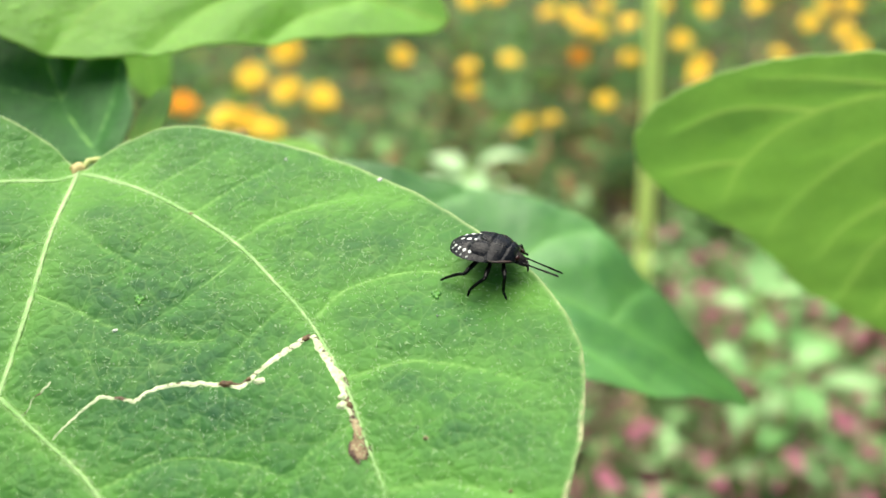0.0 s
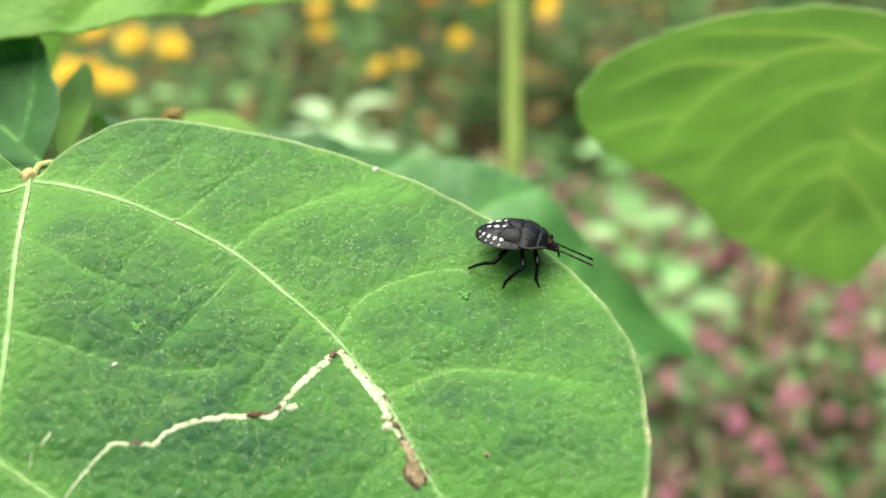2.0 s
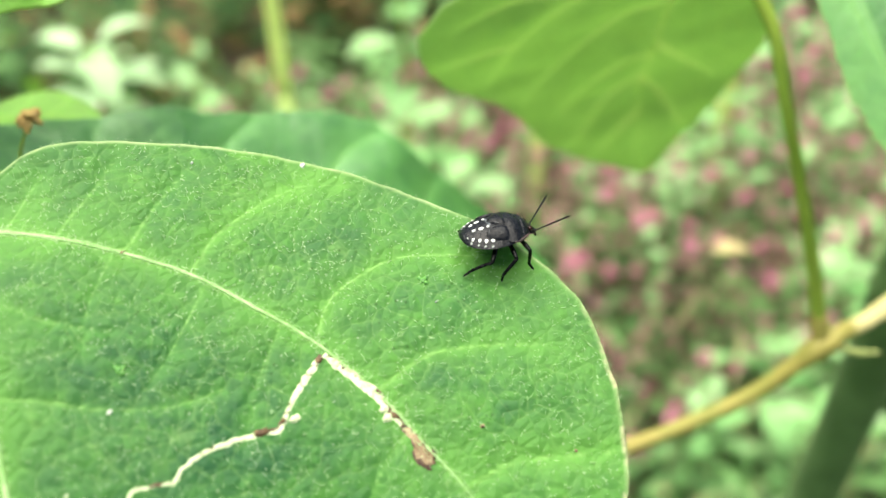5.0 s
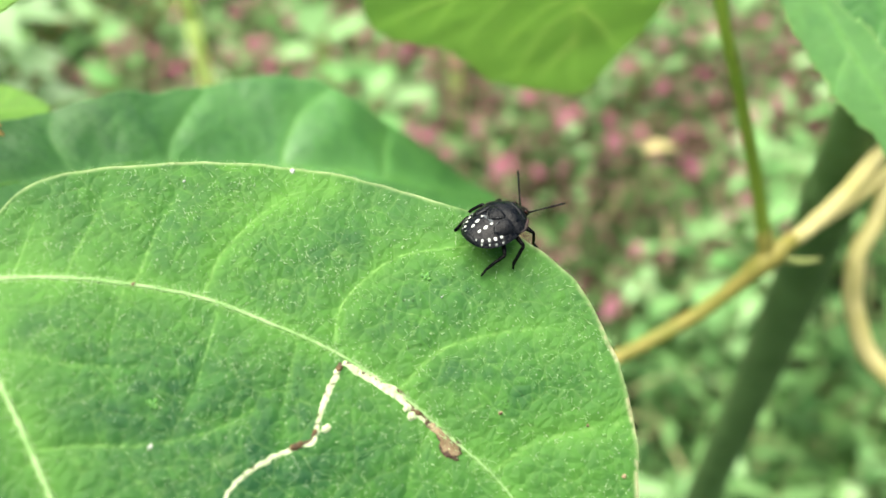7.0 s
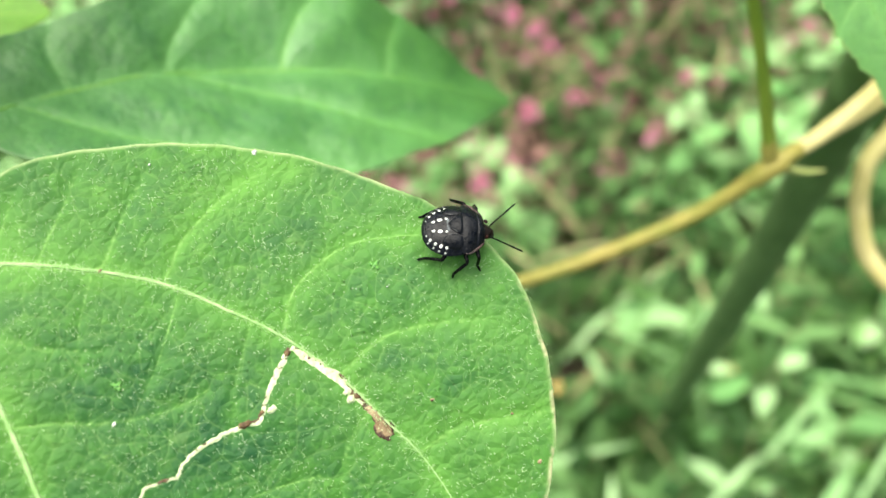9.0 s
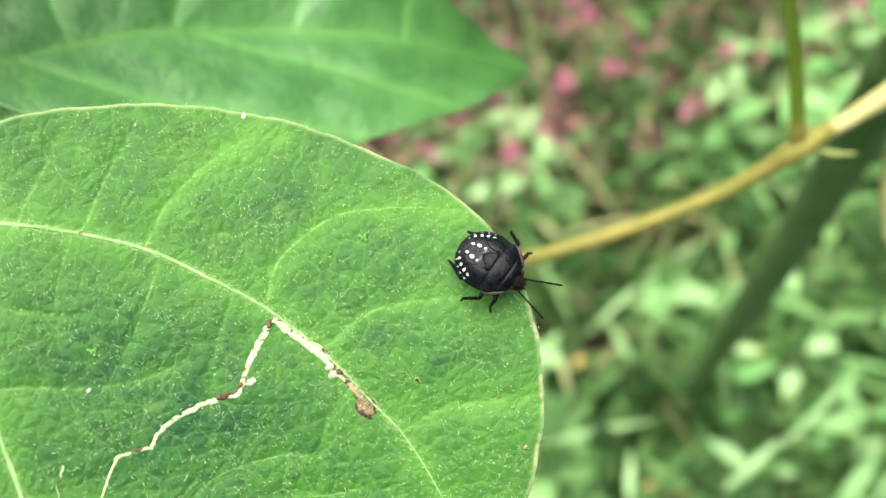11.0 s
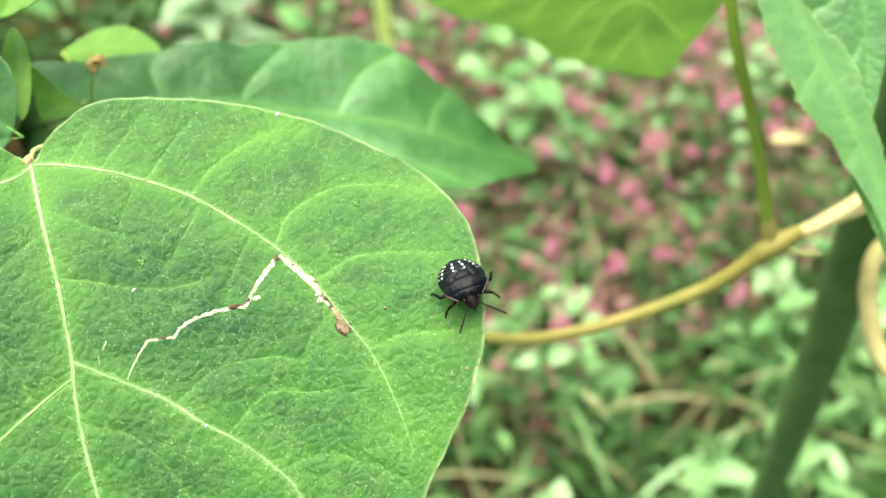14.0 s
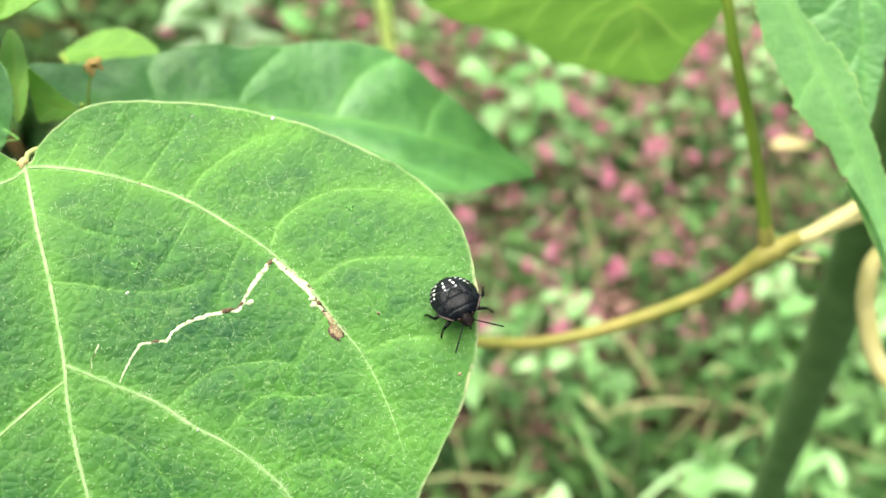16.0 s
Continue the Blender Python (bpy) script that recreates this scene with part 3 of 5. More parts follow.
def inside(line, x, y):
    a, b = line, np.roll(line, -1, axis=0)
    hit = np.zeros(len(x), bool)
    for (x0, y0), (x1, y1) in zip(a, b):
        crosses = (y0 > y) != (y1 > y)
        hit ^= crosses & (x < (x1 - x0) * (y - y0) / (y1 - y0 + 1e-15) + x0)
    return hit


def hair_mesh(u, v, seed, long=(0.00025, 0.00072), wide=(0.000018, 0.000042)):
    """Short pale curled hairs that lie over the blade at those places and catch the light."""
    rng = np.random.default_rng(seed)
    verts, faces = [], []
    for p in broad.at(u, v):
        a = rng.uniform(-3.1, 3.1)
        size, thick = rng.uniform(*long), rng.uniform(*wide)
        way, side = np.array([math.cos(a), math.sin(a), 0]), np.array([-math.sin(a), math.cos(a), 0])
        bow = side * rng.normal(0, 0.00022)
        n = len(verts)
        for k, up, w in ((0, 0.0, 1.0), (0.35, 0.00018, 0.9), (0.7, 0.00024, 0.7), (1.0, rng.uniform(0.00008, 0.0003), 0.2)):
            q = p + way * size * k + bow * 4 * k * (1 - k) + (0, 0, up)
            verts += [q + side * thick * w, q - side * thick * w, q + (0, 0, thick * 1.2 * w)]
        for k in (0, 3, 6):
            faces += [(n + k, n + k + 3, n + k + 5, n + k + 2), (n + k + 2, n + k + 5, n + k + 4, n + k + 1)]
    return mesh_of("leaf_hairs", verts, faces, HAIR)


def blade_places(count, seed):
    """Random places on the broad blade, in uneven clusters."""
    rng = np.random.default_rng(seed)
    u, v = rng.uniform(-0.04, 0.078, count * 5), rng.uniform(-0.1, 0.008, count * 5)
    keep = inside(broad.line * 0.985 + np.array([0.006, -0.048]) * 0.015, u, v)
    keep &= soft_noise(u, v, 77, 12, 200, 900) > rng.uniform(-1.8, 1.6, len(u))
    return u[keep][:count], v[keep][:count]


def vein_places(lines, count, seed):
    """Random places along the large veins."""
    rng = np.random.default_rng(seed)
    out = []
    for line in lines:
        way = spline(np.array(line) / 1000, 400)[rng.integers(4, 330, count)]
        out.append(way + rng.normal(0, 0.00030, way.shape))
    out = np.vstack(out)
    return out[:, 0], out[:, 1]


MINE_LOW = [(8.1, -50.4), (9.4, -48.7), (10.8, -47.0), (12.1, -45.7), (13.3, -44.7), (14.8, -44.9), (16.3, -45.0), (17.8, -45.5), (18.4, -45.0), (19.0, -44.3), (20.5, -43.7), (22.4, -43.2), (24.0, -43.1), (25.8, -42.9), (27.2, -42.9), (28.4, -43.1), (29.7, -43.1), (31.4, -43.6), (32.6, -42.9), (33.2, -42.0), (34.3, -40.7), (35.8, -39.5), (37.0, -38.4), (38.2, -37.5), (39.3, -36.5), (40.4, -35.9)]
MINE_HIGH = [(40.6, -35.7), (41.6, -37.3), (42.4, -38.7), (43.3, -40.3), (44.2, -41.8), (45.0, -43.2), (45.5, -44.8), (45.9, -46.3), (46.5, -47.6), (46.9, -48.6)]
SCAB_LINE = [(46.8, -48.7), (47.3, -49.9), (47.6, -51.1), (47.7, -52.3), (47.7, -53.3), (47.9, -54.3), (48.0, -54.9)]


def kinked(points, count, seed):
    """A line that goes straight from point to point, with a slight unrest."""
    p = np.array(points) / 1000
    k = np.linspace(0, len(p) - 1, count)
    way = np.column_stack([np.interp(k, np.arange(len(p)), p[:, n]) for n in (0, 1)])
    wobble = np.random.default_rng(seed).normal(0, 0.00007, (count + 2, 2))
    return way + (wobble[:-2] + wobble[1:-1] + wobble[2:]) / 2


def build_broad_leaf():
    leaf = tagged(new("broad_leaf"), "large hairy green heart-shaped leaf with a pale leaf-miner trail", "leaf")
    leaf.matrix_basis = BROAD_FRAME
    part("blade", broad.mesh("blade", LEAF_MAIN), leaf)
    for line, radii in ((MIDRIB, (0.36, 0.31, 0.22)), (BASAL, (0.32, 0.21, 0.04)), (SIDE_RIB, (0.25, 0.17, 0.06)), (LEFT_RIB, (0.30, 0.22, 0.1)), (LEFT_SIDE, (0.22, 0.17, 0.08))):
        part("vein", broad.rib(line, radii, VEIN, 80, 0.00005), leaf, "pale green raised vein")
    for line, width in BROAD_VEINS[5:]:
        part("vein", broad.rib(line, (0.5 * width, 0.4 * width, 0.18 * width), VEIN_FINE, 40, -0.00001), leaf, "fine pale side vein")
    low = kinked(MINE_LOW, 190, 1)
    high = kinked(MINE_HIGH, 90, 2)
    part("mine_trail", mined("mine_trail", low, (0.10, 0.14, 0.22, 0.24, 0.26, 0.24, 0.34, 0.30, 0.36, 0.42, 0.30, 0.40, 0.44, 0.40), 0.00009, 4, (0.2, 0.1, 0.3, 0.8, 0.3, 0.2, 0.3, 0.2, 0.9, 0.6, 0.1, 0.3, 0.9)), leaf, "cream winding leaf-miner tunnel")
    part("mine_trail", mined("mine_trail", high, (0.40, 0.62, 0.60, 0.70, 0.78, 0.62, 0.50, 0.46, 0.5), 0.00012, 5, (0.4, 0.15, 0.3, 0.35, 0.75, 0.9, 1.2)), leaf, "cream leaf-miner tunnel along the vein")
    tick = kinked([(3.4, -47.6), (4.2, -46.4), (4.6, -44.8), (5.6, -43.9), (6.3, -42.6)], 40, 3)
    part("mine_trail", mined("mine_trail", tick, (0.06, 0.07, 0.13), 0.00006, 6, (0.7, 0.6, 0.3)), leaf, "short thin leaf-miner scratch")
    for u, v, size, stretch, angle, seed in ((29.6, -43.1, 0.5, 2.5, -8, 1), (39.7, -36.3, 0.45, 1.4, 30, 2), (46.3, -46.9, 0.45, 1.6, -60, 5), (32.6, -42.6, 0.3, 1.6, 50, 6)):
        part("dry_patch", mesh_of("dry_patch", *patch(u, v, size, 0.00032, seed, stretch, angle), SCAB_DARK), leaf, "brown dried leaf skin")
    part("dry_patch", scab_mesh(kinked(SCAB_LINE, 40, 4), (0.40, 0.62, 0.68, 0.78, 1.1, 1.40, 1.1, 0.5), 9), leaf, "tan dried leaf skin with a dark edge")
    for u, v, size, seed in ((34.0, -42.9, 0.55, 7), (45.2, -47.0, 0.6, 8), (45.1, -45.8, 0.4, 9)):
        part("mine_flap", mesh_of("mine_flap", *patch(u, v, size, 0.00035, seed, 1.3, 20), MINE), leaf, "loose cream flake of leaf skin")
    for u, v, size in ((49.2, -4.9, 0.36), (33.7, -0.3, 0.2), (13.3, -34.5, 0.28), (18.9, -62.5, 0.26), (58, -34, 0.12)):
        part("speck", mesh_of("speck", *patch(u, v, size, 0.00025, int(u * 10), 1.3, 40), DROP), leaf, "small whitish speck on the blade")
    for u, v, size in ((66.6, -68.8, 0.32), (66.3, -60.4, 0.2), (20.5, -12.9, 0.3), (56.2, -52.8, 0.28)):
        part("speck", mesh_of("speck", *patch(u, v, size, 0.0002, int(u * 10), 1.2, 10), SCAB), leaf, "small brown speck on the blade")
    for u, v, seed in ((57.8, -30.1, 41), (15.8, -29.8, 42)):
        for n, (du, dv, size) in enumerate(((0, 0, 0.42), (0.55, 0.25, 0.3), (-0.35, 0.45, 0.32), (0.15, -0.5, 0.28))):
            part("blister", mesh_of("blister", *patch(u + du, v + dv, size, 0.00030, seed + n, 1.2, 40 * n), BLISTER), leaf, "small glossy green blister")
    tagged(part("leaf_hairs", hair_mesh(*blade_places(9500, 8), 8), leaf, "short pale curled hairs"), kind="stuff")
    tagged(part("vein_hairs", hair_mesh(*vein_places((MIDRIB, BASAL, SIDE_RIB, LEFT_RIB), 900, 9), 10, (0.0004, 0.0010), (0.000015, 0.000028)), leaf, "fine whitish fuzz along the veins"), kind="stuff")
    rim = broad.line[np.random.default_rng(12).integers(0, len(broad.line), 1500)] + np.random.default_rng(13).normal(0, 0.00012, (1500, 2))
    tagged(part("rim_hairs", hair_mesh(rim[:, 0], rim[:, 1], 14, (0.0002, 0.0006), (0.000012, 0.000022)), leaf, "fine whitish fringe along the edge"), kind="stuff")
    stalk = spline([(0.0005, -0.0026, -0.0012), (0.0010, -0.0010, -0.0004), (0.0020, 0.0004, -0.0005), (0.0042, 0.0014, -0.0022), (0.0080, 0.0022, -0.0060), (0.018, 0.002, -0.016), (0.035, 0.0, -0.045), (0.05, -0.004, -0.07)], 60)
    part("petiole", mesh_of("petiole", *tube(stalk, (0.0005, 0.0007, 0.0008, 0.0011, 0.0016), 12, 1.0, (0, 0, 1), 0.05), STALK_PALE), leaf, "hairy pale green leaf stalk")
    part("petiole_knob", mesh_of("petiole_knob", *patch(0.3, -2.0, 0.95, 0.0007, 77, 1.3, 70), KNOB), leaf, "brownish knob where the veins meet")


build_broad_leaf()


# ---- the other leaves of the plant ----
def gentle(fold, cup, axis=None, dip=0.0, wave=0.0, seed=1):
    """A height over the plane: folded along its x axis, and arched."""

    def height(u, v):
        mid = np.interp(u, axis[0], axis[1]) if axis else 0.0
        return fold * np.sqrt((v - mid) ** 2 + 1e-5) + cup * v * v - dip * u * u + wave * soft_noise(u, v, seed, 7, 40, 160)

    return height


def other_leaf(name, label, place, outline, ribs, laterals, height, centre, material, rib_material, turns=300, rings=50, pucker=0.0008, seed=1, rib_size=0.6, spread=1.0, ripple=0.0005):
    leaf = tagged(new(name), label, "leaf")
    leaf.matrix_basis = place
    blade = Leaf(outline, [(r, 0.55 * spread) for r in ribs] + [(r, 0.4 * spread) for r in laterals], height, centre, turns, rings, pucker=pucker, seed=seed, ripple=ripple)
    part("blade", blade.mesh("blade", material), leaf)
    for r in laterals:
        part("vein", blade.rib(r, (0.45 * rib_size, 0.35 * rib_size, 0.15 * rib_size), rib_material, 30), leaf)
    for n, r in enumerate(ribs):
        size = rib_size if n == 0 else 0.7 * rib_size
        part("vein", blade.rib(r, (size, 0.7 * size, 0.3 * size), rib_material, 60), leaf)
    return leaf, blade


# the long dark leaf behind, with a pointed tip
DARK_FRAME = Matrix(((0.8844, 0.0255, 0.466, -0.0556), (0.0346, 0.9922, -0.1199, 0.193), (-0.4654, 0.1222, 0.8766, 0.7138), (0, 0, 0, 1)))
DARK_MID = [(0, 0), (8, 4.5), (23, 9), (45, 13.5), (76, 14.5), (106, 10), (125, 5.5), (145, 0.5)]


def dark_height(u, v):
    """The far half of the blade stands up from the midrib."""
    mid = np.interp(u, [p[0] / 1000 for p in DARK_MID], [p[1] / 1000 for p in DARK_MID])
    rise = np.interp(u, [-0.012, 0.017, 0.03, 0.04, 0.06, 0.1, 0.12, 0.145], [0.0, 0.12, 0.22, 0.33, 0.34, 0.36, 0.22, 0.0])
    over = v - mid
    return rise * 0.5 * (over + np.sqrt(over**2 + 6e-6)) - 0.0022 + 0.0006 * soft_noise(u, v, 5, 7, 40, 160)


other_leaf(
    "long_leaf", "long dark green leaf with a pointed tip and pale side veins", DARK_FRAME,
    [(-1, 2), (-12, 15), (2, 20), (16.7, 25.5), (26, 28), (38, 31), (50, 34), (61, 37.5), (80, 41), (95, 41), (103, 38.5), (113, 34), (123, 28.5), (131, 20), (138, 10), (146, 0.5), (135, -6), (123, -11.5), (104, -17), (82, -22), (60, -24), (38, -22), (18, -16), (4, -8)],
    [DARK_MID],
    [[(45, 13.5), (48, 20), (53, 27), (62, 37)], [(76, 14.5), (80, 22), (87, 30), (100, 39)], [(106, 10), (111, 20), (118, 29)], [(22, 9), (20, 18), (22, 27)], [(10, 5), (30, -5), (55, -12), (78, -20)], [(50, 13.5), (75, 4), (95, -6), (112, -14)]],
    dark_height, (70, 12), LEAF_DARK, VEIN_FINE, 340, 64, 0.0014, 5, 0.42)

# the leaf that hangs over the view, seen from below
HANG_FRAME = Matrix(((-0.9514, 0.2529, -0.1757, 0.130), (0.291, 0.5518, -0.7815, 0.195), (-0.1007, -0.7947, -0.5986, 0.720), (0, 0, 0, 1)))
other_leaf(
    "hanging_leaf", "light green leaf seen from below, with arched veins", HANG_FRAME,
    [(-2, -2), (8, -12), (20, -20), (36, -24.5), (52, -25.5), (66, -23), (78, -15.5), (86, -7), (90, 2), (88.5, 14), (86, 22), (78, 36), (66, 49), (56, 68), (48, 84), (38, 99), (26, 113), (14, 124), (2, 134), (-3, 122), (-5, 108), (-7.5, 90), (-10, 76), (-15, 58), (-16, 44), (-12, 26), (-7, 10)],
    [[(0, -1), (10, -2), (18.3, -0.7), (20.9, 15.2), (20.5, 34.2), (17.8, 59.9), (14.4, 86.7), (9, 114), (2, 131)], [(14, -4), (31, -9.7), (42, -8.6), (51, -3.8), (58.5, 3.5), (64.5, 14.5), (67, 24), (69.5, 34)]],
    [[(47, -6.5), (57, -9.5), (67, -9), (79, -1.6)], [(63.5, 12), (72, 12), (82, 16)], [(24, -8), (31.2, -13), (47.9, -18.2), (60.1, -19.2)], [(20, 4), (25, 8.5), (32, 9.8), (39, 17), (47, 28), (54, 42), (58, 53)], [(20.5, 34.2), (29, 36.5), (37.5, 49.5), (44, 69)], [(19, 54), (27, 62), (33, 78), (37, 96)], [(16, 74), (22, 88), (25, 106)], [(20, 28), (8, 44), (-6, 60)], [(18.5, 54), (8, 70), (-4, 92)]],
    gentle(0.0, 0.0, None, 0.0, 0.0012, 9), (30, 40), LEAF_UNDER, VEIN_CLEAR, 560, 110, 0.0012, 9, 0.30, 1.2)

# the leaf that overhangs the far side; its bright tone stands in for backlight
OVER_FRAME = frame_of((-0.002, 0.2225, 0.7399), (1, 0.02, 0), (0.376, -0.586, 0.717))
other_leaf(
    "overhanging_leaf", "bright green leaf hanging over the others, lower edge in view", OVER_FRAME,
    [(1, 3), (-1, -2), (-7, -6), (-26, -12), (-51, -20), (-73, -27), (-83, -29), (-90, -28.5), (-98, -26), (-108, -18), (-113, -4), (-110, 12), (-96, 22), (-70, 28), (-42, 26), (-18, 18), (-3, 10)],
    [[(0, 1), (-30, 4), (-65, 2), (-95, -4), (-112, -6)]],
    [[(-20, 3), (-34, -6), (-42, -16)], [(-42, 4), (-56, -10), (-66, -24)], [(-64, 2), (-78, -14), (-84, -28)], [(-30, 4), (-46, 14), (-56, 25)], [(-60, 3), (-78, 12), (-88, 21)]],
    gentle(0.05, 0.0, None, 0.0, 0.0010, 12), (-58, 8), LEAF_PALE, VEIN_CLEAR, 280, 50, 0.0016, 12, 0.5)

# the shaded leaf behind the broad leaf's base, shade put into its green
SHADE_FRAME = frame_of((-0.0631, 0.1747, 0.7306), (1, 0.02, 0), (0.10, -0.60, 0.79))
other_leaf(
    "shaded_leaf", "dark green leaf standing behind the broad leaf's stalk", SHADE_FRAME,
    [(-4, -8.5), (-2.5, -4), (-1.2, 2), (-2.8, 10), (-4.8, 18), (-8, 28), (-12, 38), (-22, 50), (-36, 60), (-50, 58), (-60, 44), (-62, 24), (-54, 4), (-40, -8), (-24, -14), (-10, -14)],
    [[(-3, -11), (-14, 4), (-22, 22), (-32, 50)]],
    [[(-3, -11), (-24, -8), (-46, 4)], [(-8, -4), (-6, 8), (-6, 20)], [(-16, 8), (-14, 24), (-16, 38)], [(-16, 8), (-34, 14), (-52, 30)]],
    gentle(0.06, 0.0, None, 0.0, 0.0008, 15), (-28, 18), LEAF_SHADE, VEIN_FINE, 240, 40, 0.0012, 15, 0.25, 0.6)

# the leaf at the vine's knot
SIDE_FRAME = frame_of((0.1212, 0.1165, 0.687), (1, 0.02, 0), (-0.34, -0.66, 0.67))
other_leaf(
    "side_leaf", "pale green leaf with a wavy yellowish edge, curled along its midrib", SIDE_FRAME,
    [(-6.6, 68.1), (-6.8, 56.6), (-7.5, 47.9), (-8.5, 38.3), (-7.6, 29.8), (-6.7, 21.5), (-4.9, 13.3), (-2, 7), (-1, 0.2), (1, -6.6), (2.4, -15), (2.9, -25.4), (4.7, -29.1), (7.6, -17.7), (8.6, -7.2), (8.9, 3), (9.3, 15.5), (8.5, 26.8), (3.9, 37.1), (2.1, 46.1), (3.1, 57.1), (1.8, 68.9)],
    [[(-0.1, 62.2), (0.5, 44.2), (1.4, 32.3), (2.1, 23.9), (4.1, 9.7), (5.2, -6.5), (3.9, -25.6)]],
    [[(1.7, 26), (-2.6, 22.8), (-5.8, 19.4)], [(4.1, 3), (1.3, 0.7), (-0.3, -0.9)]],
    gentle(0.0, 0.0, None, 0.0, 0.0006, 21), (1.2, 21), LEAF_SMOOTH, VEIN_FINE, 300, 50, 0.0003, 21, 0.16, 0.5, 0.0011)
REAR_FRAME = frame_of((0.1236, 0.1217, 0.6852), (1, 0.02, 0), (-0.34, -0.66, 0.67))
other_leaf(
    "rear_leaf", "darker green leaf behind the curled pale one", REAR_FRAME,
    [(0.9, 62.2), (1, 46.4), (2.2, 35.4), (5.5, 24.4), (7, 12.1), (8.4, 6.5), (10.7, 7), (16, 16.3), (21.3, 25.6), (34, 42.5), (38.5, 62.3), (24.2, 77)],
    [[(23.5, 74.7), (19.5, 47.4), (15, 26.7), (9.9, 7.6)]], [[(18.8, 45.3), (9.8, 38.3), (2.8, 37.4)], [(15, 26.7), (9, 21.7), (6.3, 20.2)], [(18.6, 41), (21.9, 33.9), (23.7, 29.3)]],
    gentle(0.0, 0.0, None, 0.0, 0.0006, 23), (16.2, 37.1), LEAF_DARK, VEIN_FINE, 200, 36, 0.0006, 23, 0.2, 0.6)
FLAP_FRAME = frame_of((0.1236, 0.1217, 0.6852), (1, 0.02, 0), (-0.34, -0.66, 0.67))
other_leaf(
    "drooping_leaf", "narrow green leaf tip drooping over the vine's end", FLAP_FRAME,
    [(0.3, -5.6), (0.8, -13.8), (1.6, -23.6), (1.8, -32.1), (1.9, -40.3), (7.2, -36.5), (12.1, -25.6), (12.3, -13.3), (7.7, -5.2)],
    [[(4.2, -6.4), (5.2, -19.1), (4.2, -30.9), (2.2, -39.6)]], [[(4.9, -13.7), (2.8, -16.9), (1.7, -20.2)], [(5.3, -15.6), (8, -19.6), (10.7, -23.6)]],
    gentle(0.0, 0.0, None, 0.0, 0.0004, 25), (5.6, -20.9), LEAF_SMOOTH, VEIN_FINE, 140, 24, 0.0006, 25, 0.3)

# a young leaf behind the long leaf's base
YOUNG_FRAME = frame_of((-0.0605, 0.2380, 0.7065), (1, -0.28, 0), (0.08, -0.15, 0.98))
young, _ = other_leaf(
    "young_leaf", "small yellow-green young leaf beside the dry flower", YOUNG_FRAME,
    [(0, -2), (5, 6), (12, 10), (19, 9), (25, 4), (28, -1), (22, -6), (13, -8), (5, -6)],
    [[(0, -2), (10, 0.5), (20, 0.5), (27, -1)]], [[(7, 0), (10, 4), (12, 9)], [(14, 0.5), (18, 4), (20, 8)], [(9, 0), (14, -4), (18, -7)]],
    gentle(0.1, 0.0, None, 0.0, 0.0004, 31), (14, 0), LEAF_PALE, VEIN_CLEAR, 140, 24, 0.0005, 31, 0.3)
part("petiole", mesh_of("petiole", *tube(spline([YOUNG_FRAME.inverted() @ Vector(p) for p in ((-0.0545, 0.1935, 0.7130), (-0.0565, 0.2050, 0.7090), (-0.0580, 0.2240, 0.7060), (-0.0605, 0.2380, 0.7063))], 24), (0.0009, 0.0007, 0.0006), 8), STALK), young, "thin green leaf stalk")

LOBE_FRAME = frame_of((-0.0946, 0.2766, 0.7330), (0.1, 0.1, -1), (0.15, -0.85, 0.45))
lobe, _ = other_leaf(
    "small_leaf", "small bright yellow-green leaf under the overhanging one", LOBE_FRAME,
    [(-8, -4), (0, -7), (10, -7), (18, -4), (22, 1), (18, 5), (9, 8), (0, 7), (-8, 4)],
    [[(-8, 0), (2, 0.5), (12, 0.5), (21, 1)]], [[(0, 0), (5, 4), (9, 7)], [(4, 0), (9, -3), (14, -5)]],
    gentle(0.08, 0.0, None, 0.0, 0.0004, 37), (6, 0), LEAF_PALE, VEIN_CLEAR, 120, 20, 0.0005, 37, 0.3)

part("petiole", mesh_of("petiole", *tube(spline([LOBE_FRAME.inverted() @ Vector(p) for p in ((-0.0946, 0.2766, 0.7410), (-0.0900, 0.2500, 0.7560), (-0.0770, 0.2060, 0.7520))], 20), (0.0006, 0.0007), 8), STALK), lobe, "thin green leaf stalk")

STIPULE_FRAME = frame_of((-0.0660, 0.1735, 0.7245), (0.04, 1, 0.3), (0.1, -0.29, 0.95))
other_leaf(
    "narrow_young_leaf", "narrow yellow-green young leaf standing by the stalk", STIPULE_FRAME,
    [(0, 0), (6, 2), (14, 3), (22, 2.6), (28, 1), (30, -0.6), (25, -2.6), (16, -3.2), (7, -2.4)],
    [[(0, 0), (10, 0), (20, -0.5), (29, -0.8)]], [[(8, 0), (12, 2), (16, 4)], [(8, 0), (13, -2), (18, -4)]],
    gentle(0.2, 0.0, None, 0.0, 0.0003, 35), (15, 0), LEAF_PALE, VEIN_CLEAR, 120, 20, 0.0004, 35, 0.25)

# folded underside of the long leaf's base, added as a separate blade
CURL_FRAME = frame_of((-0.0560, 0.1925, 0.7125), (-0.6, 0.3, -0.1), (0.3, -0.7, 0.6))
other_leaf(
    "folded_base", "small shaded yellow-green folded leaf at the long leaf's base", CURL_FRAME,
    [(0.2, -0.8), (2.5, 1.5), (6, 2.6), (9.4, 2.9), (10.6, -2), (11.2, -6), (11.4, -10.4), (7.5, -7.4), (3.8, -4)],
    [[(1, -0.5), (5, -1.5), (8, -3.5), (10.5, -8)]], [[(5, -1.5), (7.5, 0.5), (9, 2)]],
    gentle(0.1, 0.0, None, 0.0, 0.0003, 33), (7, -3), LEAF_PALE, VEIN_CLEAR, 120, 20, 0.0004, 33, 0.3)


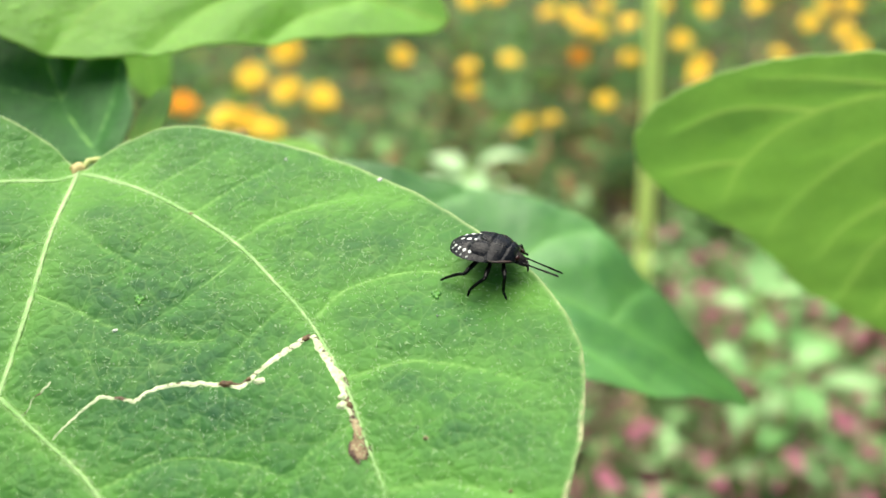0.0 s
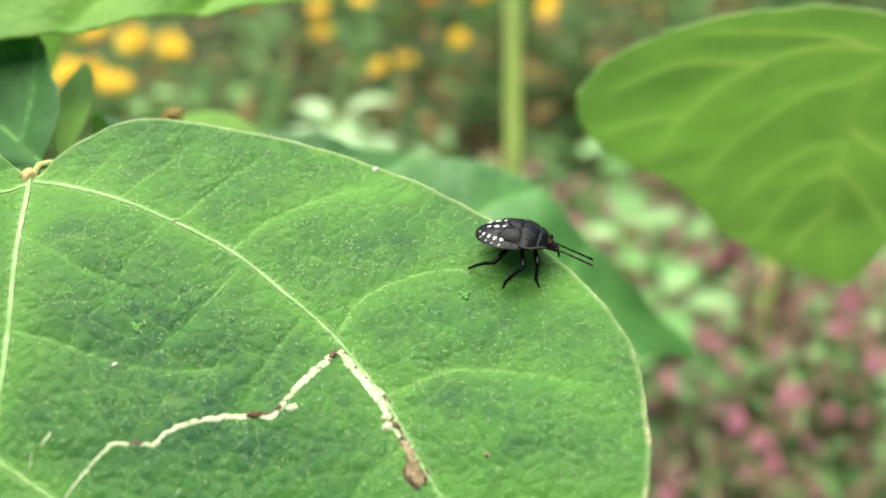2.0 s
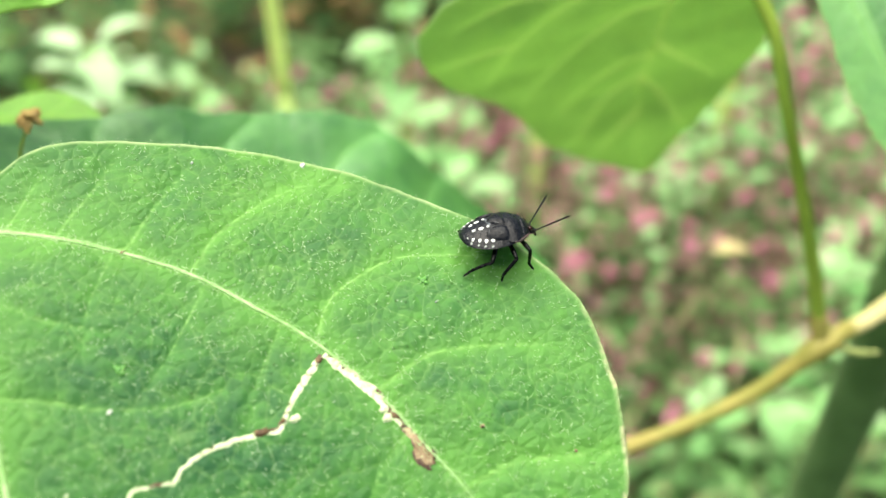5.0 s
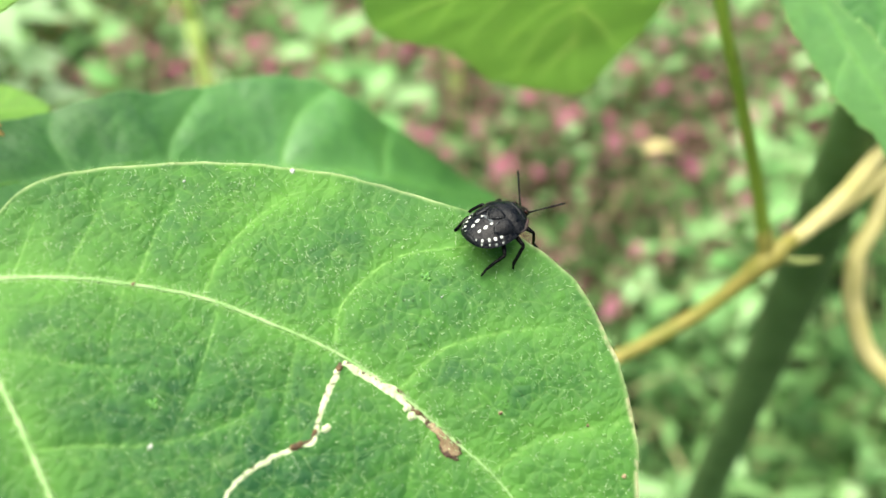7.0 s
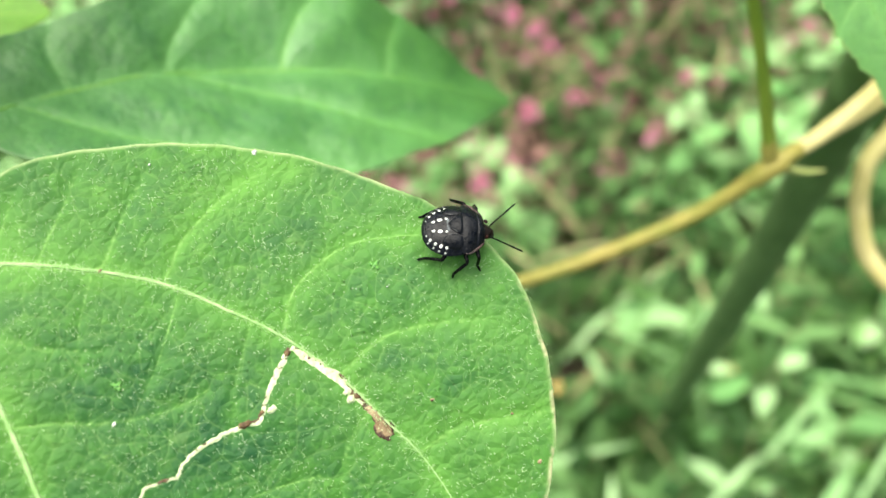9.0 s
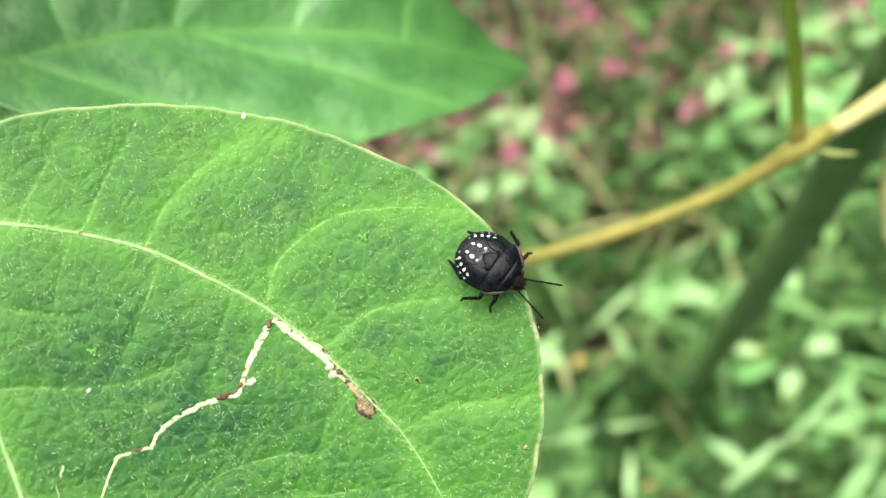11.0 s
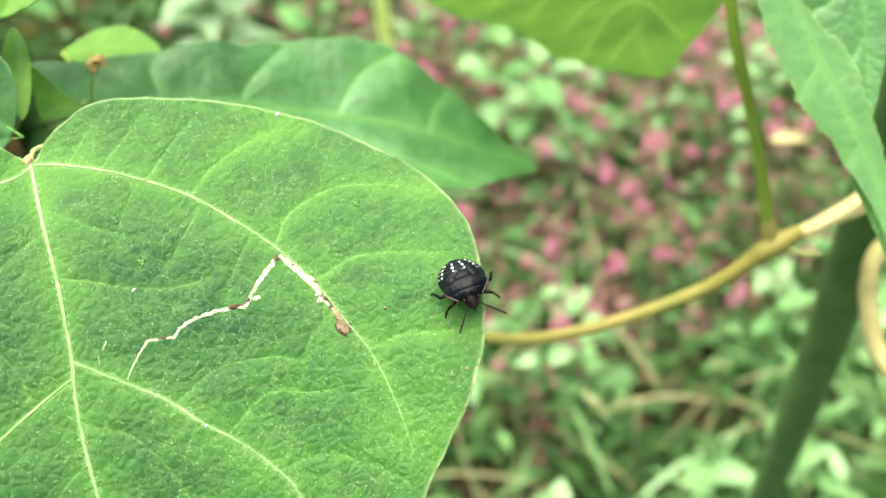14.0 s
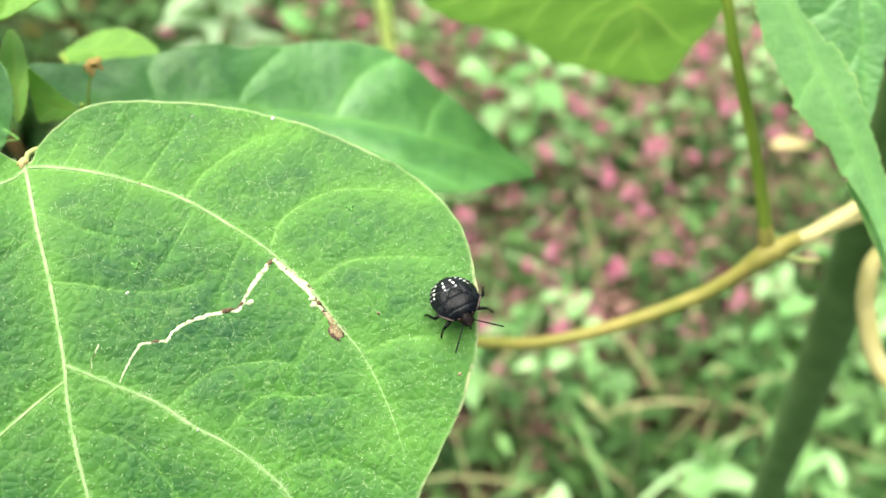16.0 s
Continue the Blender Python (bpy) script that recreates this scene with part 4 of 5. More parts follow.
# ---- vine, stalks and stems ----
def build_vine():
    vine = tagged(new("vine"), "curving yellow vine with a pale forked end and a swollen knot", "vine")
    run = [(0.000, 0.180, 0.625), (0.0394, 0.1722, 0.6006), (0.0718, 0.1683, 0.5921), (0.1119, 0.1558, 0.6070), (0.1314, 0.1474, 0.6275), (0.142, 0.1482, 0.6288)]
    part("runner", mesh_of("runner", *tube(spline(run, 90), (0.0020, 0.0021, 0.0022, 0.0024, 0.0026), 14, 1.0, (0.1, 0.2, 1), 0.03), VINE), vine)
    part("knot", mesh_of("knot", *tube(spline([(0.1255, 0.1500, 0.6205), (0.1300, 0.1480, 0.6260), (0.1335, 0.1475, 0.6280), (0.139, 0.1479, 0.6285)], 16), (0.0026, 0.0034, 0.0036, 0.0026), 14, 1.0, (0, 0, 1), 0.05), VINE), vine, "swollen yellow-green knot")
    for end, beyond, r in (((0.1701, 0.1506, 0.6332), (0.196, 0.156, 0.641), 0.0029), ((0.1706, 0.1496, 0.6292), (0.193, 0.152, 0.630), 0.0026)):
        line = spline([(0.137, 0.1478, 0.6282), (0.150, 0.1486, 0.6290), end, beyond], 40)
        part("fork", mesh_of("fork", *tube(line, (0.0022, r, r, 0.9 * r), 12, 0.8, (0.2, 0.1, 1), 0.04), VINE_PALE), vine, "pale straw-coloured forked end")
    part("bud_scale", mesh_of("bud_scale", *tube(spline([(0.1345, 0.1465, 0.6270), (0.1400, 0.1425, 0.6252), (0.1459, 0.1394, 0.6250)], 12), (0.0010, 0.0011, 0.0004), 8), STALK_PALE), vine, "small pale bud scale")
    tendril = [(0.193, 0.152, 0.630), (0.1825, 0.1455, 0.6185), (0.1730, 0.1430, 0.6110), (0.1702, 0.1405, 0.6040), (0.1699, 0.1370, 0.5930), (0.1705, 0.1262, 0.5770), (0.1760, 0.1120, 0.5690), (0.188, 0.105, 0.566)]
    part("tendril", mesh_of("tendril", *tube(spline(tendril, 60), (0.0026, 0.0031, 0.0033, 0.0032), 14, 1.0, (0.3, 0.2, 1), 0.03), VINE_PALE), vine, "thick pale yellow looping shoot")


build_vine()


def build_leaf_stalk():
    thing = tagged(new("leaf_stalk"), "slender green stalk rising from the vine's knot", "stalk")
    line = spline([(0.1315, 0.1480, 0.6275), (0.1293, 0.1549, 0.6501), (0.1260, 0.1624, 0.6730), (0.1220, 0.1688, 0.6939), (0.1205, 0.1789, 0.7148), (0.1145, 0.1943, 0.7320)], 60)
    part("stalk", mesh_of("stalk", *tube(line, (0.0023, 0.0018, 0.0017, 0.0018), 14, 1.0, (0.1, 0.2, 1), 0.04), STALK), thing)
    part("joint", mesh_of("joint", *tube(line[:7], (0.0021, 0.0027, 0.0019), 14, 1.0, (0.1, 0.2, 1), 0.05), VINE), thing, "yellowish swollen base")


build_leaf_stalk()


def build_main_stem():
    stem = tagged(new("main_stem"), "thick dark green stem slanting down to the ground", "stem")
    high = [(0.1740, 0.1520, 0.720), (0.1860, 0.1610, 0.660), (0.1943, 0.1690, 0.6102)]
    low = [(0.1943, 0.1690, 0.6102), (0.2120, 0.1870, 0.500), (0.2300, 0.2080, 0.380), (0.2476, 0.2292, 0.2691), (0.2680, 0.2530, 0.12), (0.2850, 0.2720, -0.01)]
    part("internode", mesh_of("internode", *tube(spline(high, 24), (0.0092, 0.0098), 18, 1.0, (0.1, 0.2, 1), 0.02), STEM_DARK), stem)
    part("internode", mesh_of("internode", *tube(spline(low, 80), (0.0098, 0.0098, 0.0085), 18, 1.0, (0.1, 0.2, 1), 0.02), STEM_DARK), stem)
    part("node_ring", mesh_of("node_ring", *tube(spline([(0.1930, 0.1676, 0.618), (0.1943, 0.1690, 0.6102), (0.1956, 0.1704, 0.602)], 8), (0.0097, 0.0108, 0.0099), 18), STEM_DARK), stem, "swollen joint of the stem")


build_main_stem()


def build_dry_flower():
    bud = tagged(new("dry_flower"), "small withered orange-brown flower on a thin stalk", "flower")
    part("stalk", mesh_of("stalk", *tube(spline([(-0.0535, 0.1925, 0.7120), (-0.0515, 0.1930, 0.7180), (-0.0485, 0.1937, 0.7232)], 14), (0.0004, 0.0003), 8), STALK), bud)
    rng = np.random.default_rng(4)
    for n in range(14):
        a = n * 2.4
        tip = np.array([0.0023 * math.cos(a), 0.0020 * math.sin(a), -0.0020 + 0.0042 * rng.uniform()])
        line = np.array([(-0.0485, 0.1937, 0.7228)]) + np.array([(0, 0, 0), 0.5 * tip + (0, 0, 0.001), tip])
        part("petal", mesh_of("petal", *tube(spline(line, 8), (0.0007, 0.0012, 0.0005), 7, 0.5), DRY_PETAL), bud)


build_dry_flower()


# ---- the insect: a young shield bug ----
def loft(sections, sides=24, dent=None):
    """A shell with a sharp side margin from rings across x: (x, half width, bottom, top), in millimetres."""
    verts, faces = [], []
    for x, w, low, high in sections:
        mid = low + 0.32 * (high - low)
        for j in range(sides):
            a = j / sides * 2 * math.pi
            c, over = math.cos(a), math.sin(a) >= -1e-9
            y, fall = w * c, 1 - abs(c) ** 2.3
            z = mid + (high - mid) * fall if over else mid - (mid - low) * fall
            if dent and over:
                z += dent(x, y) * min(1.0, 4 * fall)
            verts.append((x / 1000, y / 1000, z / 1000))
    n = len(sections)
    faces = [(i * sides + j, i * sides + (j + 1) % sides, (i + 1) * sides + (j + 1) % sides, (i + 1) * sides + j) for i in range(n - 1) for j in range(sides)]
    faces += [tuple(reversed(range(sides))), tuple(range((n - 1) * sides, n * sides))]
    return verts, [f if len(f) > 4 else tuple(reversed(f)) for f in faces]


def shoulder_dent(x, y):
    """The grooves, swellings and coarse pits of the shoulder shield, in millimetres."""
    arc = x - (2.55 - 0.05 * y * y)
    rough = 0.05 * noise.noise(Vector((4.5 * x, 4.5 * y, 2.0))) + 0.03 * noise.noise(Vector((9 * x, 9 * y, 5.0)))
    return rough - 0.13 * math.exp(-((arc / 0.16) ** 2)) + 0.07 * math.exp(-(((arc - 0.45) / 0.3) ** 2)) - 0.06 * math.exp(-((y / 0.16) ** 2))


def back_dent(x, y):
    """The shallow grooves between the abdomen's rings."""
    return -0.05 * max(0.0, math.cos(2 * math.pi * (x + 0.05 * y * y) / 0.85)) ** 6 + 0.03 * noise.noise(Vector((5 * x, 5 * y, 8.0)))


def smooth_sections(rows, count):
    return spline(rows, count)


ABDOMEN = [(-5.6, 0.5, 2.0, 2.2), (-5.35, 1.5, 1.7, 2.55), (-4.7, 2.55, 1.4, 2.95), (-3.5, 3.4, 1.15, 3.4), (-2.0, 3.85, 1.0, 3.7), (-0.6, 3.85, 0.95, 3.85), (0.6, 3.6, 0.95, 3.85), (1.2, 3.3, 1.0, 3.6)]
THORAX = [(-0.3, 2.0, 2.6, 3.75), (0.0, 3.3, 1.6, 3.95), (0.7, 3.80, 1.3, 4.05), (1.3, 3.75, 1.2, 4.0), (2.1, 3.2, 1.15, 3.75), (2.9, 2.55, 1.15, 3.35), (3.4, 2.0, 1.2, 3.0), (3.6, 1.5, 1.3, 2.7)]
HEAD = [(3.1, 1.3, 1.0, 2.75), (3.7, 1.15, 0.9, 2.45), (4.2, 1.05, 0.8, 2.1), (4.7, 0.8, 0.7, 1.65), (5.05, 0.4, 0.75, 1.25)]


def top_of(x, y):
    """The height of the abdomen's back, in millimetres."""
    xs = [s[0] for s in ABDOMEN]
    w, low, high = (np.interp(x, xs, [s[n] for s in ABDOMEN]) for n in (1, 2, 3))
    mid = low + 0.32 * (high - low)
    return mid + (high - mid) * (1 - min(1.0, abs(y) / w) ** 2.3)


def spot_mesh(x, y, long, wide, material):
    turn = np.arange(14) / 14 * 2 * math.pi
    verts, faces = [], []
    for k, up in ((1.0, 0.0), (0.75, 0.07), (0.0, 0.10)):
        for a in turn if k else [0.0]:
            px, py = x + k * long * math.cos(a), y + k * wide * math.sin(a)
            verts.append((px / 1000, py / 1000, (top_of(px, py) + up) / 1000))
    faces = [(j, (j + 1) % 14, 14 + (j + 1) % 14, 14 + j) for j in range(14)] + [(14 + j, 14 + (j + 1) % 14, 28) for j in range(14)]
    return mesh_of("spot", verts, faces, material)


def plate(points, lift, material, name):
    """A low raised plate on the back, round its middle."""
    line = spline(points, 30, True)
    mid = line.mean(0)
    verts = []
    for k, up in ((1.0, -0.05), (0.86, lift), (0.5, lift * 1.25)):
        for p in line:
            q = mid + k * (p - mid)
            verts.append((q[0] / 1000, q[1] / 1000, (top_of(q[0], q[1]) + up) / 1000))
    verts.append((mid[0] / 1000, mid[1] / 1000, (top_of(*mid) + lift * 1.3) / 1000))
    n = len(line)
    faces = [(a * n + j, a * n + (j + 1) % n, (a + 1) * n + (j + 1) % n, (a + 1) * n + j) for a in range(2) for j in range(n)]
    faces += [(2 * n + j, 2 * n + (j + 1) % n, 3 * n) for j in range(n)]
    return mesh_of(name, verts, faces, material)


def leg_parts(bug, hip, knee, ankle, toe, side):
    """A leg whose own space begins at its hip: thigh with shin and foot under it."""
    hip, knee, ankle, toe = (np.array((p[0], p[1] * side, p[2])) / 1000 for p in (hip, knee, ankle, toe))
    k, a, f = knee - hip, ankle - hip, toe - hip
    thigh = part("leg", mesh_of("leg", *tube(spline([(0, 0, 0), 0.5 * k + (0, 0, 0.0001), k], 12), (0.00026, 0.00036, 0.00027), 10), SHELL_LEG), bug, "glossy black jointed leg", Matrix.Translation(hip))
    part("shin", mesh_of("shin", *tube(spline([k, 0.5 * (k + a) + (0, 0, 0.00014), a], 12), (0.00025, 0.00025, 0.00022), 8, 0.85), SHELL_LEG), thigh)
    mid = 0.5 * (a + f)
    pieces = [tube(spline([a, 0.5 * (a + mid), mid], 6), (0.00016, 0.00021, 0.00015), 8), tube(spline([mid, 0.5 * (mid + f), f], 6), (0.00015, 0.00018, 0.00008), 8)]
    part("foot", mesh_of("foot", *joined(pieces), SHELL_LEG), thigh)
    return thigh


def antenna_part(bug, side):
    """A feeler of five joints, in its own space along x."""
    pieces, x = [], 0.0
    for long, r in ((0.55, 0.15), (1.15, 0.12), (1.25, 0.13), (1.15, 0.16), (1.1, 0.15)):
        pieces.append(tube(spline([(x / 1000, 0, 0), ((x + long / 2) / 1000, 0, 0.00001), ((x + long) / 1000, 0, 0)], 7), (0.7 * r / 1000, r / 1000, 0.75 * r / 1000), 8))
        x += long * 1.01
    return part("antenna", mesh_of("antenna", *joined(pieces), SHELL_LEG), bug, "thin dark jointed antenna", Matrix.Translation((0.0045, side * 0.00085, 0.0014)))


def build_bug():
    bug = tagged(new("shield_bug"), "young black shield bug with white spots walking on the leaf", "insect")
    bug.scale = (1.07, 1.15, 1.07)
    part("abdomen", mesh_of("abdomen", *loft(smooth_sections(ABDOMEN, 60), 60, back_dent), SHELL), bug, "glossy black abdomen")
    part("pronotum", mesh_of("pronotum", *loft(smooth_sections(THORAX, 56), 72, shoulder_dent), SHELL_FRONT), bug, "charcoal pitted shoulder shield")
    head = part("head", mesh_of("head", *loft(smooth_sections(HEAD, 14), 24), SHELL_BROWN), bug, "dark brown head")
    for side in (1, -1):
        ball = tube(spline([(0.0038, side * 0.00112, 0.0021), (0.0040, side * 0.00126, 0.00215)], 5), (0.00030, 0.00036, 0.00028), 10)
        part("eye", mesh_of("eye", *ball, EYE_DARK), head, "small dark red eye")
        edge = spline([(0.0007, side * 0.00372, 0.00222), (0.0014, side * 0.00362, 0.00215), (0.0022, side * 0.00306, 0.00208), (0.0029, side * 0.00250, 0.0020), (0.0034, side * 0.00198, 0.0019)], 18)
        part("shoulder_edge", mesh_of("shoulder_edge", *tube(edge, (0.00010, 0.00020, 0.00025, 0.00022, 0.00012), 8, 0.7), SHELL_PINK), bug, "pinkish brown shoulder margin")
        part("wing_pad", plate([(0.5, side * 3.0), (-0.6, side * 3.3), (-1.9, side * 3.05), (-2.7, side * 2.45), (-2.4, side * 1.7), (-1.5, side * 1.35), (-0.4, side * 1.5), (0.4, side * 1.7)][::side], 0.24, SHELL_WING, "wing_pad"), bug, "black wing pad")
        for x, y, long, wide in ((-2.0, 0.97, 0.24, 0.20), (-2.95, 0.86, 0.42, 0.30), (-3.9, 0.68, 0.33, 0.24), (-2.05, 2.95, 0.29, 0.26), (-2.9, 2.74, 0.28, 0.26), (-3.7, 2.36, 0.27, 0.24), (-4.4, 1.80, 0.24, 0.22)):
            part("spot", spot_mesh(x, y * side, 0.88 * long, 0.84 * wide, SPOT), bug, "white spot")
        for x, y, long, wide in ((-2.3, 3.55, 0.20, 0.12), (-3.2, 3.24, 0.20, 0.12), (-4.0, 2.76, 0.19, 0.12), (-4.75, 2.06, 0.17, 0.12), (-4.95, 1.15, 0.12, 0.15)):
            part("spot", spot_mesh(x, y * side, long, wide, SPOT_DIM), bug, "dull greyish spot on the margin")
        part("spot", spot_mesh(-1.75, 0.45 * side, 0.22, 0.5, SPOT_BLUE), bug, "smeared blue-grey patch")
    for side in (1, -1):
        for points in ([(0.2, 1.75), (-0.9, 1.45), (-1.9, 1.7), (-2.5, 2.35)], [(0.25, 1.5), (-0.7, 1.05), (-1.4, 0.55), (-1.8, 0.08)], [(-0.1, 2.5), (-0.9, 2.45), (-1.8, 2.6)]):
            way = spline([(x / 1000, y * side / 1000, (top_of(x, y) + 0.24) / 1000) for x, y in points], 18)
            part("ridge", mesh_of("ridge", *tube(way, (0.00003, 0.00006, 0.00003), 6, 0.8, (0, 0, 1), 0.4), SHELL_RIDGE), bug, "worn grey crease")
    part("scutellum", plate([(0.3, 1.6), (-0.8, 1.15), (-1.5, 0.6), (-1.9, 0.0), (-1.5, -0.6), (-0.8, -1.15), (0.3, -1.6), (0.45, 0.0)], 0.3, SHELL_FRONT, "scutellum"), bug, "small charcoal back shield")
    beak = tube(spline([(0.0047, 0, 0.0010), (0.0050, 0, 0.0006), (0.0051, 0, 0.0000)], 8), (0.00022, 0.00012), 8)
    part("beak", mesh_of("beak", *beak, SHELL_BROWN), head)
    legs = []
    for side in (1, -1):
        for hip, knee, ankle, toe in (((2.2, 1.7, 1.1), (3.0, 3.6, 1.0), (2.9, 4.3, -1.1), (3.5, 4.8, -1.95)), ((0.5, 1.9, 1.1), (0.6, 4.4, 0.9), (-1.4, 5.2, -1.1), (-1.6, 5.6, -1.95)), ((-1.2, 1.9, 1.1), (-2.4, 4.0, 0.5), (-5.0, 3.7, -1.2), (-6.1, 3.9, -1.95))):
            legs.append(leg_parts(bug, hip, knee, ankle, toe, side))
    return bug, legs, [antenna_part(bug, 1), antenna_part(bug, -1)]


bug, bug_legs, bug_antennae = build_bug()
cam.data.dof.focus_object = bug


# ---- low weeds, flowers and far plants ----
def blade_leaf(rng, at, heading, tilt, long, wide, bow=0.25, steps=4):
    """One pointed leaf as a folded strip: vertices and faces."""
    ch, sh, ct, st = math.cos(heading), math.sin(heading), math.cos(tilt), math.sin(tilt)
    way, side = np.array([ch * ct, sh * ct, st]), np.array([-sh, ch, 0.0])
    up = np.cross(way, side)
    verts = []
    for k in np.linspace(0, 1, steps + 1):
        w = wide * (math.sin(math.pi * (0.06 + 0.94 * k) ** 0.8) if k < 1 else 0.02)
        c = np.array(at) + way * long * k - np.array([0, 0, bow * long * k * k]) 
        verts += [c + side * w + up * 0.25 * w, c, c - side * w + up * 0.25 * w]
    faces = []
    for i in range(steps):
        a = 3 * i
        faces += [(a, a + 1, a + 4, a + 3), (a + 1, a + 2, a + 5, a + 4)]
    return verts, faces


class Heap:
    """Vertices and faces of many small pieces in one mesh."""

    def __init__(self):
        self.verts, self.faces = [], []

    def add(self, piece):
        n = len(self.verts)
        self.verts += list(piece[0])
        self.faces += [tuple(i + n for i in f) for f in piece[1]]

    def build(self, name, material, label, category):
        ob = new(name, mesh_of(name, self.verts, self.faces, material))
        return tagged(ob, label, category, kind="stuff")


def clump(rng, heap, x, y, height, count, long, wide, stalks=None, lift=0.0):
    """A weed: leaves up a thin stalk."""
    lean = rng.uniform(-0.25, 0.25, 2) * height
    if stalks is not None:
        stalks.add(tube(spline([(x, y, -0.01), (x + 0.4 * lean[0], y + 0.4 * lean[1], 0.5 * height), (x + lean[0], y + lean[1], height)], 5), (0.0016, 0.0010), 4))
    for n in range(count):
        k = (n + 0.6) / count
        a = n * 2.4 + rng.uniform(-0.5, 0.5)
        size = rng.uniform(0.7, 1.25) * (1.1 - 0.4 * k)
        heap.add(blade_leaf(rng, (x + lean[0] * k, y + lean[1] * k, lift + height * k), a, rng.uniform(0.05, 0.8), long * size, wide * size, rng.uniform(0.1, 0.5)))


def build_weeds():
    rng = np.random.default_rng(11)
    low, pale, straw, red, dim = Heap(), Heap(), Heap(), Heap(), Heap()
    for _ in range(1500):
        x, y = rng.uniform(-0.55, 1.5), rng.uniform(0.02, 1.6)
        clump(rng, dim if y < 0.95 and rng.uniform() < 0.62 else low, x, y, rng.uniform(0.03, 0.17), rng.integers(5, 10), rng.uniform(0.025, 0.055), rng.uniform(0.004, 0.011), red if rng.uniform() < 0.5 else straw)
    for _ in range(260):
        x, y = rng.uniform(-0.4, 1.5), rng.uniform(0.8, 1.6)
        clump(rng, pale, x, y, rng.uniform(0.05, 0.20), rng.integers(4, 8), rng.uniform(0.03, 0.06), rng.uniform(0.008, 0.016))
    for _ in range(30):
        x, y = rng.uniform(0.44, 1.35), rng.uniform(0.52, 1.0)
        clump(rng, pale, x, y, rng.uniform(0.05, 0.19), rng.integers(4, 8), rng.uniform(0.025, 0.05), rng.uniform(0.007, 0.014))
    for _ in range(700):
        x, y, a = rng.uniform(-0.5, 1.4), rng.uniform(0.05, 1.7), rng.uniform(0, 6.28)
        heap = straw if rng.uniform() < 0.45 else (low if rng.uniform() < 0.7 else pale)
        heap.add(blade_leaf(rng, (x, y, rng.uniform(0.0, 0.1)), a, rng.uniform(0.1, 1.3), rng.uniform(0.08, 0.22), rng.uniform(0.0015, 0.004), rng.uniform(0.2, 0.7), 5))
    for _ in range(520):
        x, y = rng.uniform(-0.1, 0.7), rng.uniform(0.02, 0.34)
        kind = rng.uniform()
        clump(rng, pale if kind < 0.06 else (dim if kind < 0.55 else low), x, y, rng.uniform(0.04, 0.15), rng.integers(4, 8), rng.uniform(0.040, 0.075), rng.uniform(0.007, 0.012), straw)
    for _ in range(110):
        x, y, a = rng.uniform(-0.1, 0.8), rng.uniform(0.02, 0.36), rng.uniform(0, 6.28)
        (pale if rng.uniform() < 0.3 else low).add(blade_leaf(rng, (x, y, rng.uniform(0.05, 0.17)), a, rng.uniform(-0.1, 0.8), rng.uniform(0.08, 0.2), rng.uniform(0.0015, 0.0035), rng.uniform(0.1, 0.5), 5))
    for _ in range(230):
        x, y, a = rng.uniform(-0.05, 0.9), rng.uniform(0.30, 0.62), rng.uniform(0, 6.28)
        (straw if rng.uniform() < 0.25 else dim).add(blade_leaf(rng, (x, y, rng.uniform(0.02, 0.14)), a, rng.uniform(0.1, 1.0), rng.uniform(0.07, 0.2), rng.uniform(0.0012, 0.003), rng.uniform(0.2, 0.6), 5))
    for x, y, z, a, long, wide in ((0.275, 0.345, 0.12, -0.35, 0.065, 0.014), (0.085, 0.24, 0.1, 2.0, 0.06, 0.012), (0.415, 0.28, 0.1, 2.4, 0.08, 0.010)):
        pale.add(blade_leaf(rng, (x, y, z), a, 0.15, long, wide, 0.2, 6))
        straw.add(tube(spline([(x, y, z), (x + 0.004, y, 0.5 * z), (x, y + 0.004, -0.01)], 5), (0.0012, 0.0016), 5))
    for x, y in ((0.40, 0.29), (0.38, 0.21), (0.37, 0.145), (0.30, 0.25), (0.52, 0.25), (0.22, 0.55), (0.29, 0.54), (0.205, 0.575), (0.15, 0.32), (0.67, 0.52), (0.79, 0.61), (0.60, 0.45), (0.54, 0.48)):
        for _ in range(2):
            clump(rng, pale, x + rng.normal(0, 0.018), y + rng.normal(0, 0.018), rng.uniform(0.09, 0.17), rng.integers(4, 7), rng.uniform(0.045, 0.075), rng.uniform(0.009, 0.014), straw)
    for a, b, wide in (((0.283, 0.355), (0.335, 0.308), 0.013), ((0.293, 0.112), (0.366, 0.141), 0.006), ((0.125, 0.268), (0.224, 0.241), 0.0035), ((0.166, 0.196), (0.190, 0.230), 0.0035), ((0.232, 0.30), (0.237, 0.345), 0.004), ((0.236, 0.168), (0.306, 0.183), 0.004), ((0.075, 0.225), (0.115, 0.222), 0.010), ((0.30, 0.242), (0.345, 0.24), 0.009), ((0.37, 0.235), (0.41, 0.245), 0.008), ((0.407, 0.324), (0.353, 0.298), 0.005), ((0.407, 0.324), (0.389, 0.262), 0.006), ((0.296, 0.327), (0.271, 0.342), 0.01)):
        pale.add(blade_leaf(rng, (a[0], a[1], 0.12), math.atan2(b[1] - a[1], b[0] - a[0]), 0.15, math.hypot(b[0] - a[0], b[1] - a[1]), wide, 0.15, 7))
        straw.add(tube(spline([(a[0], a[1], 0.12), (a[0] + 0.004, a[1], 0.06), (a[0], a[1] + 0.004, -0.01)], 5), (0.0012, 0.0016), 5))
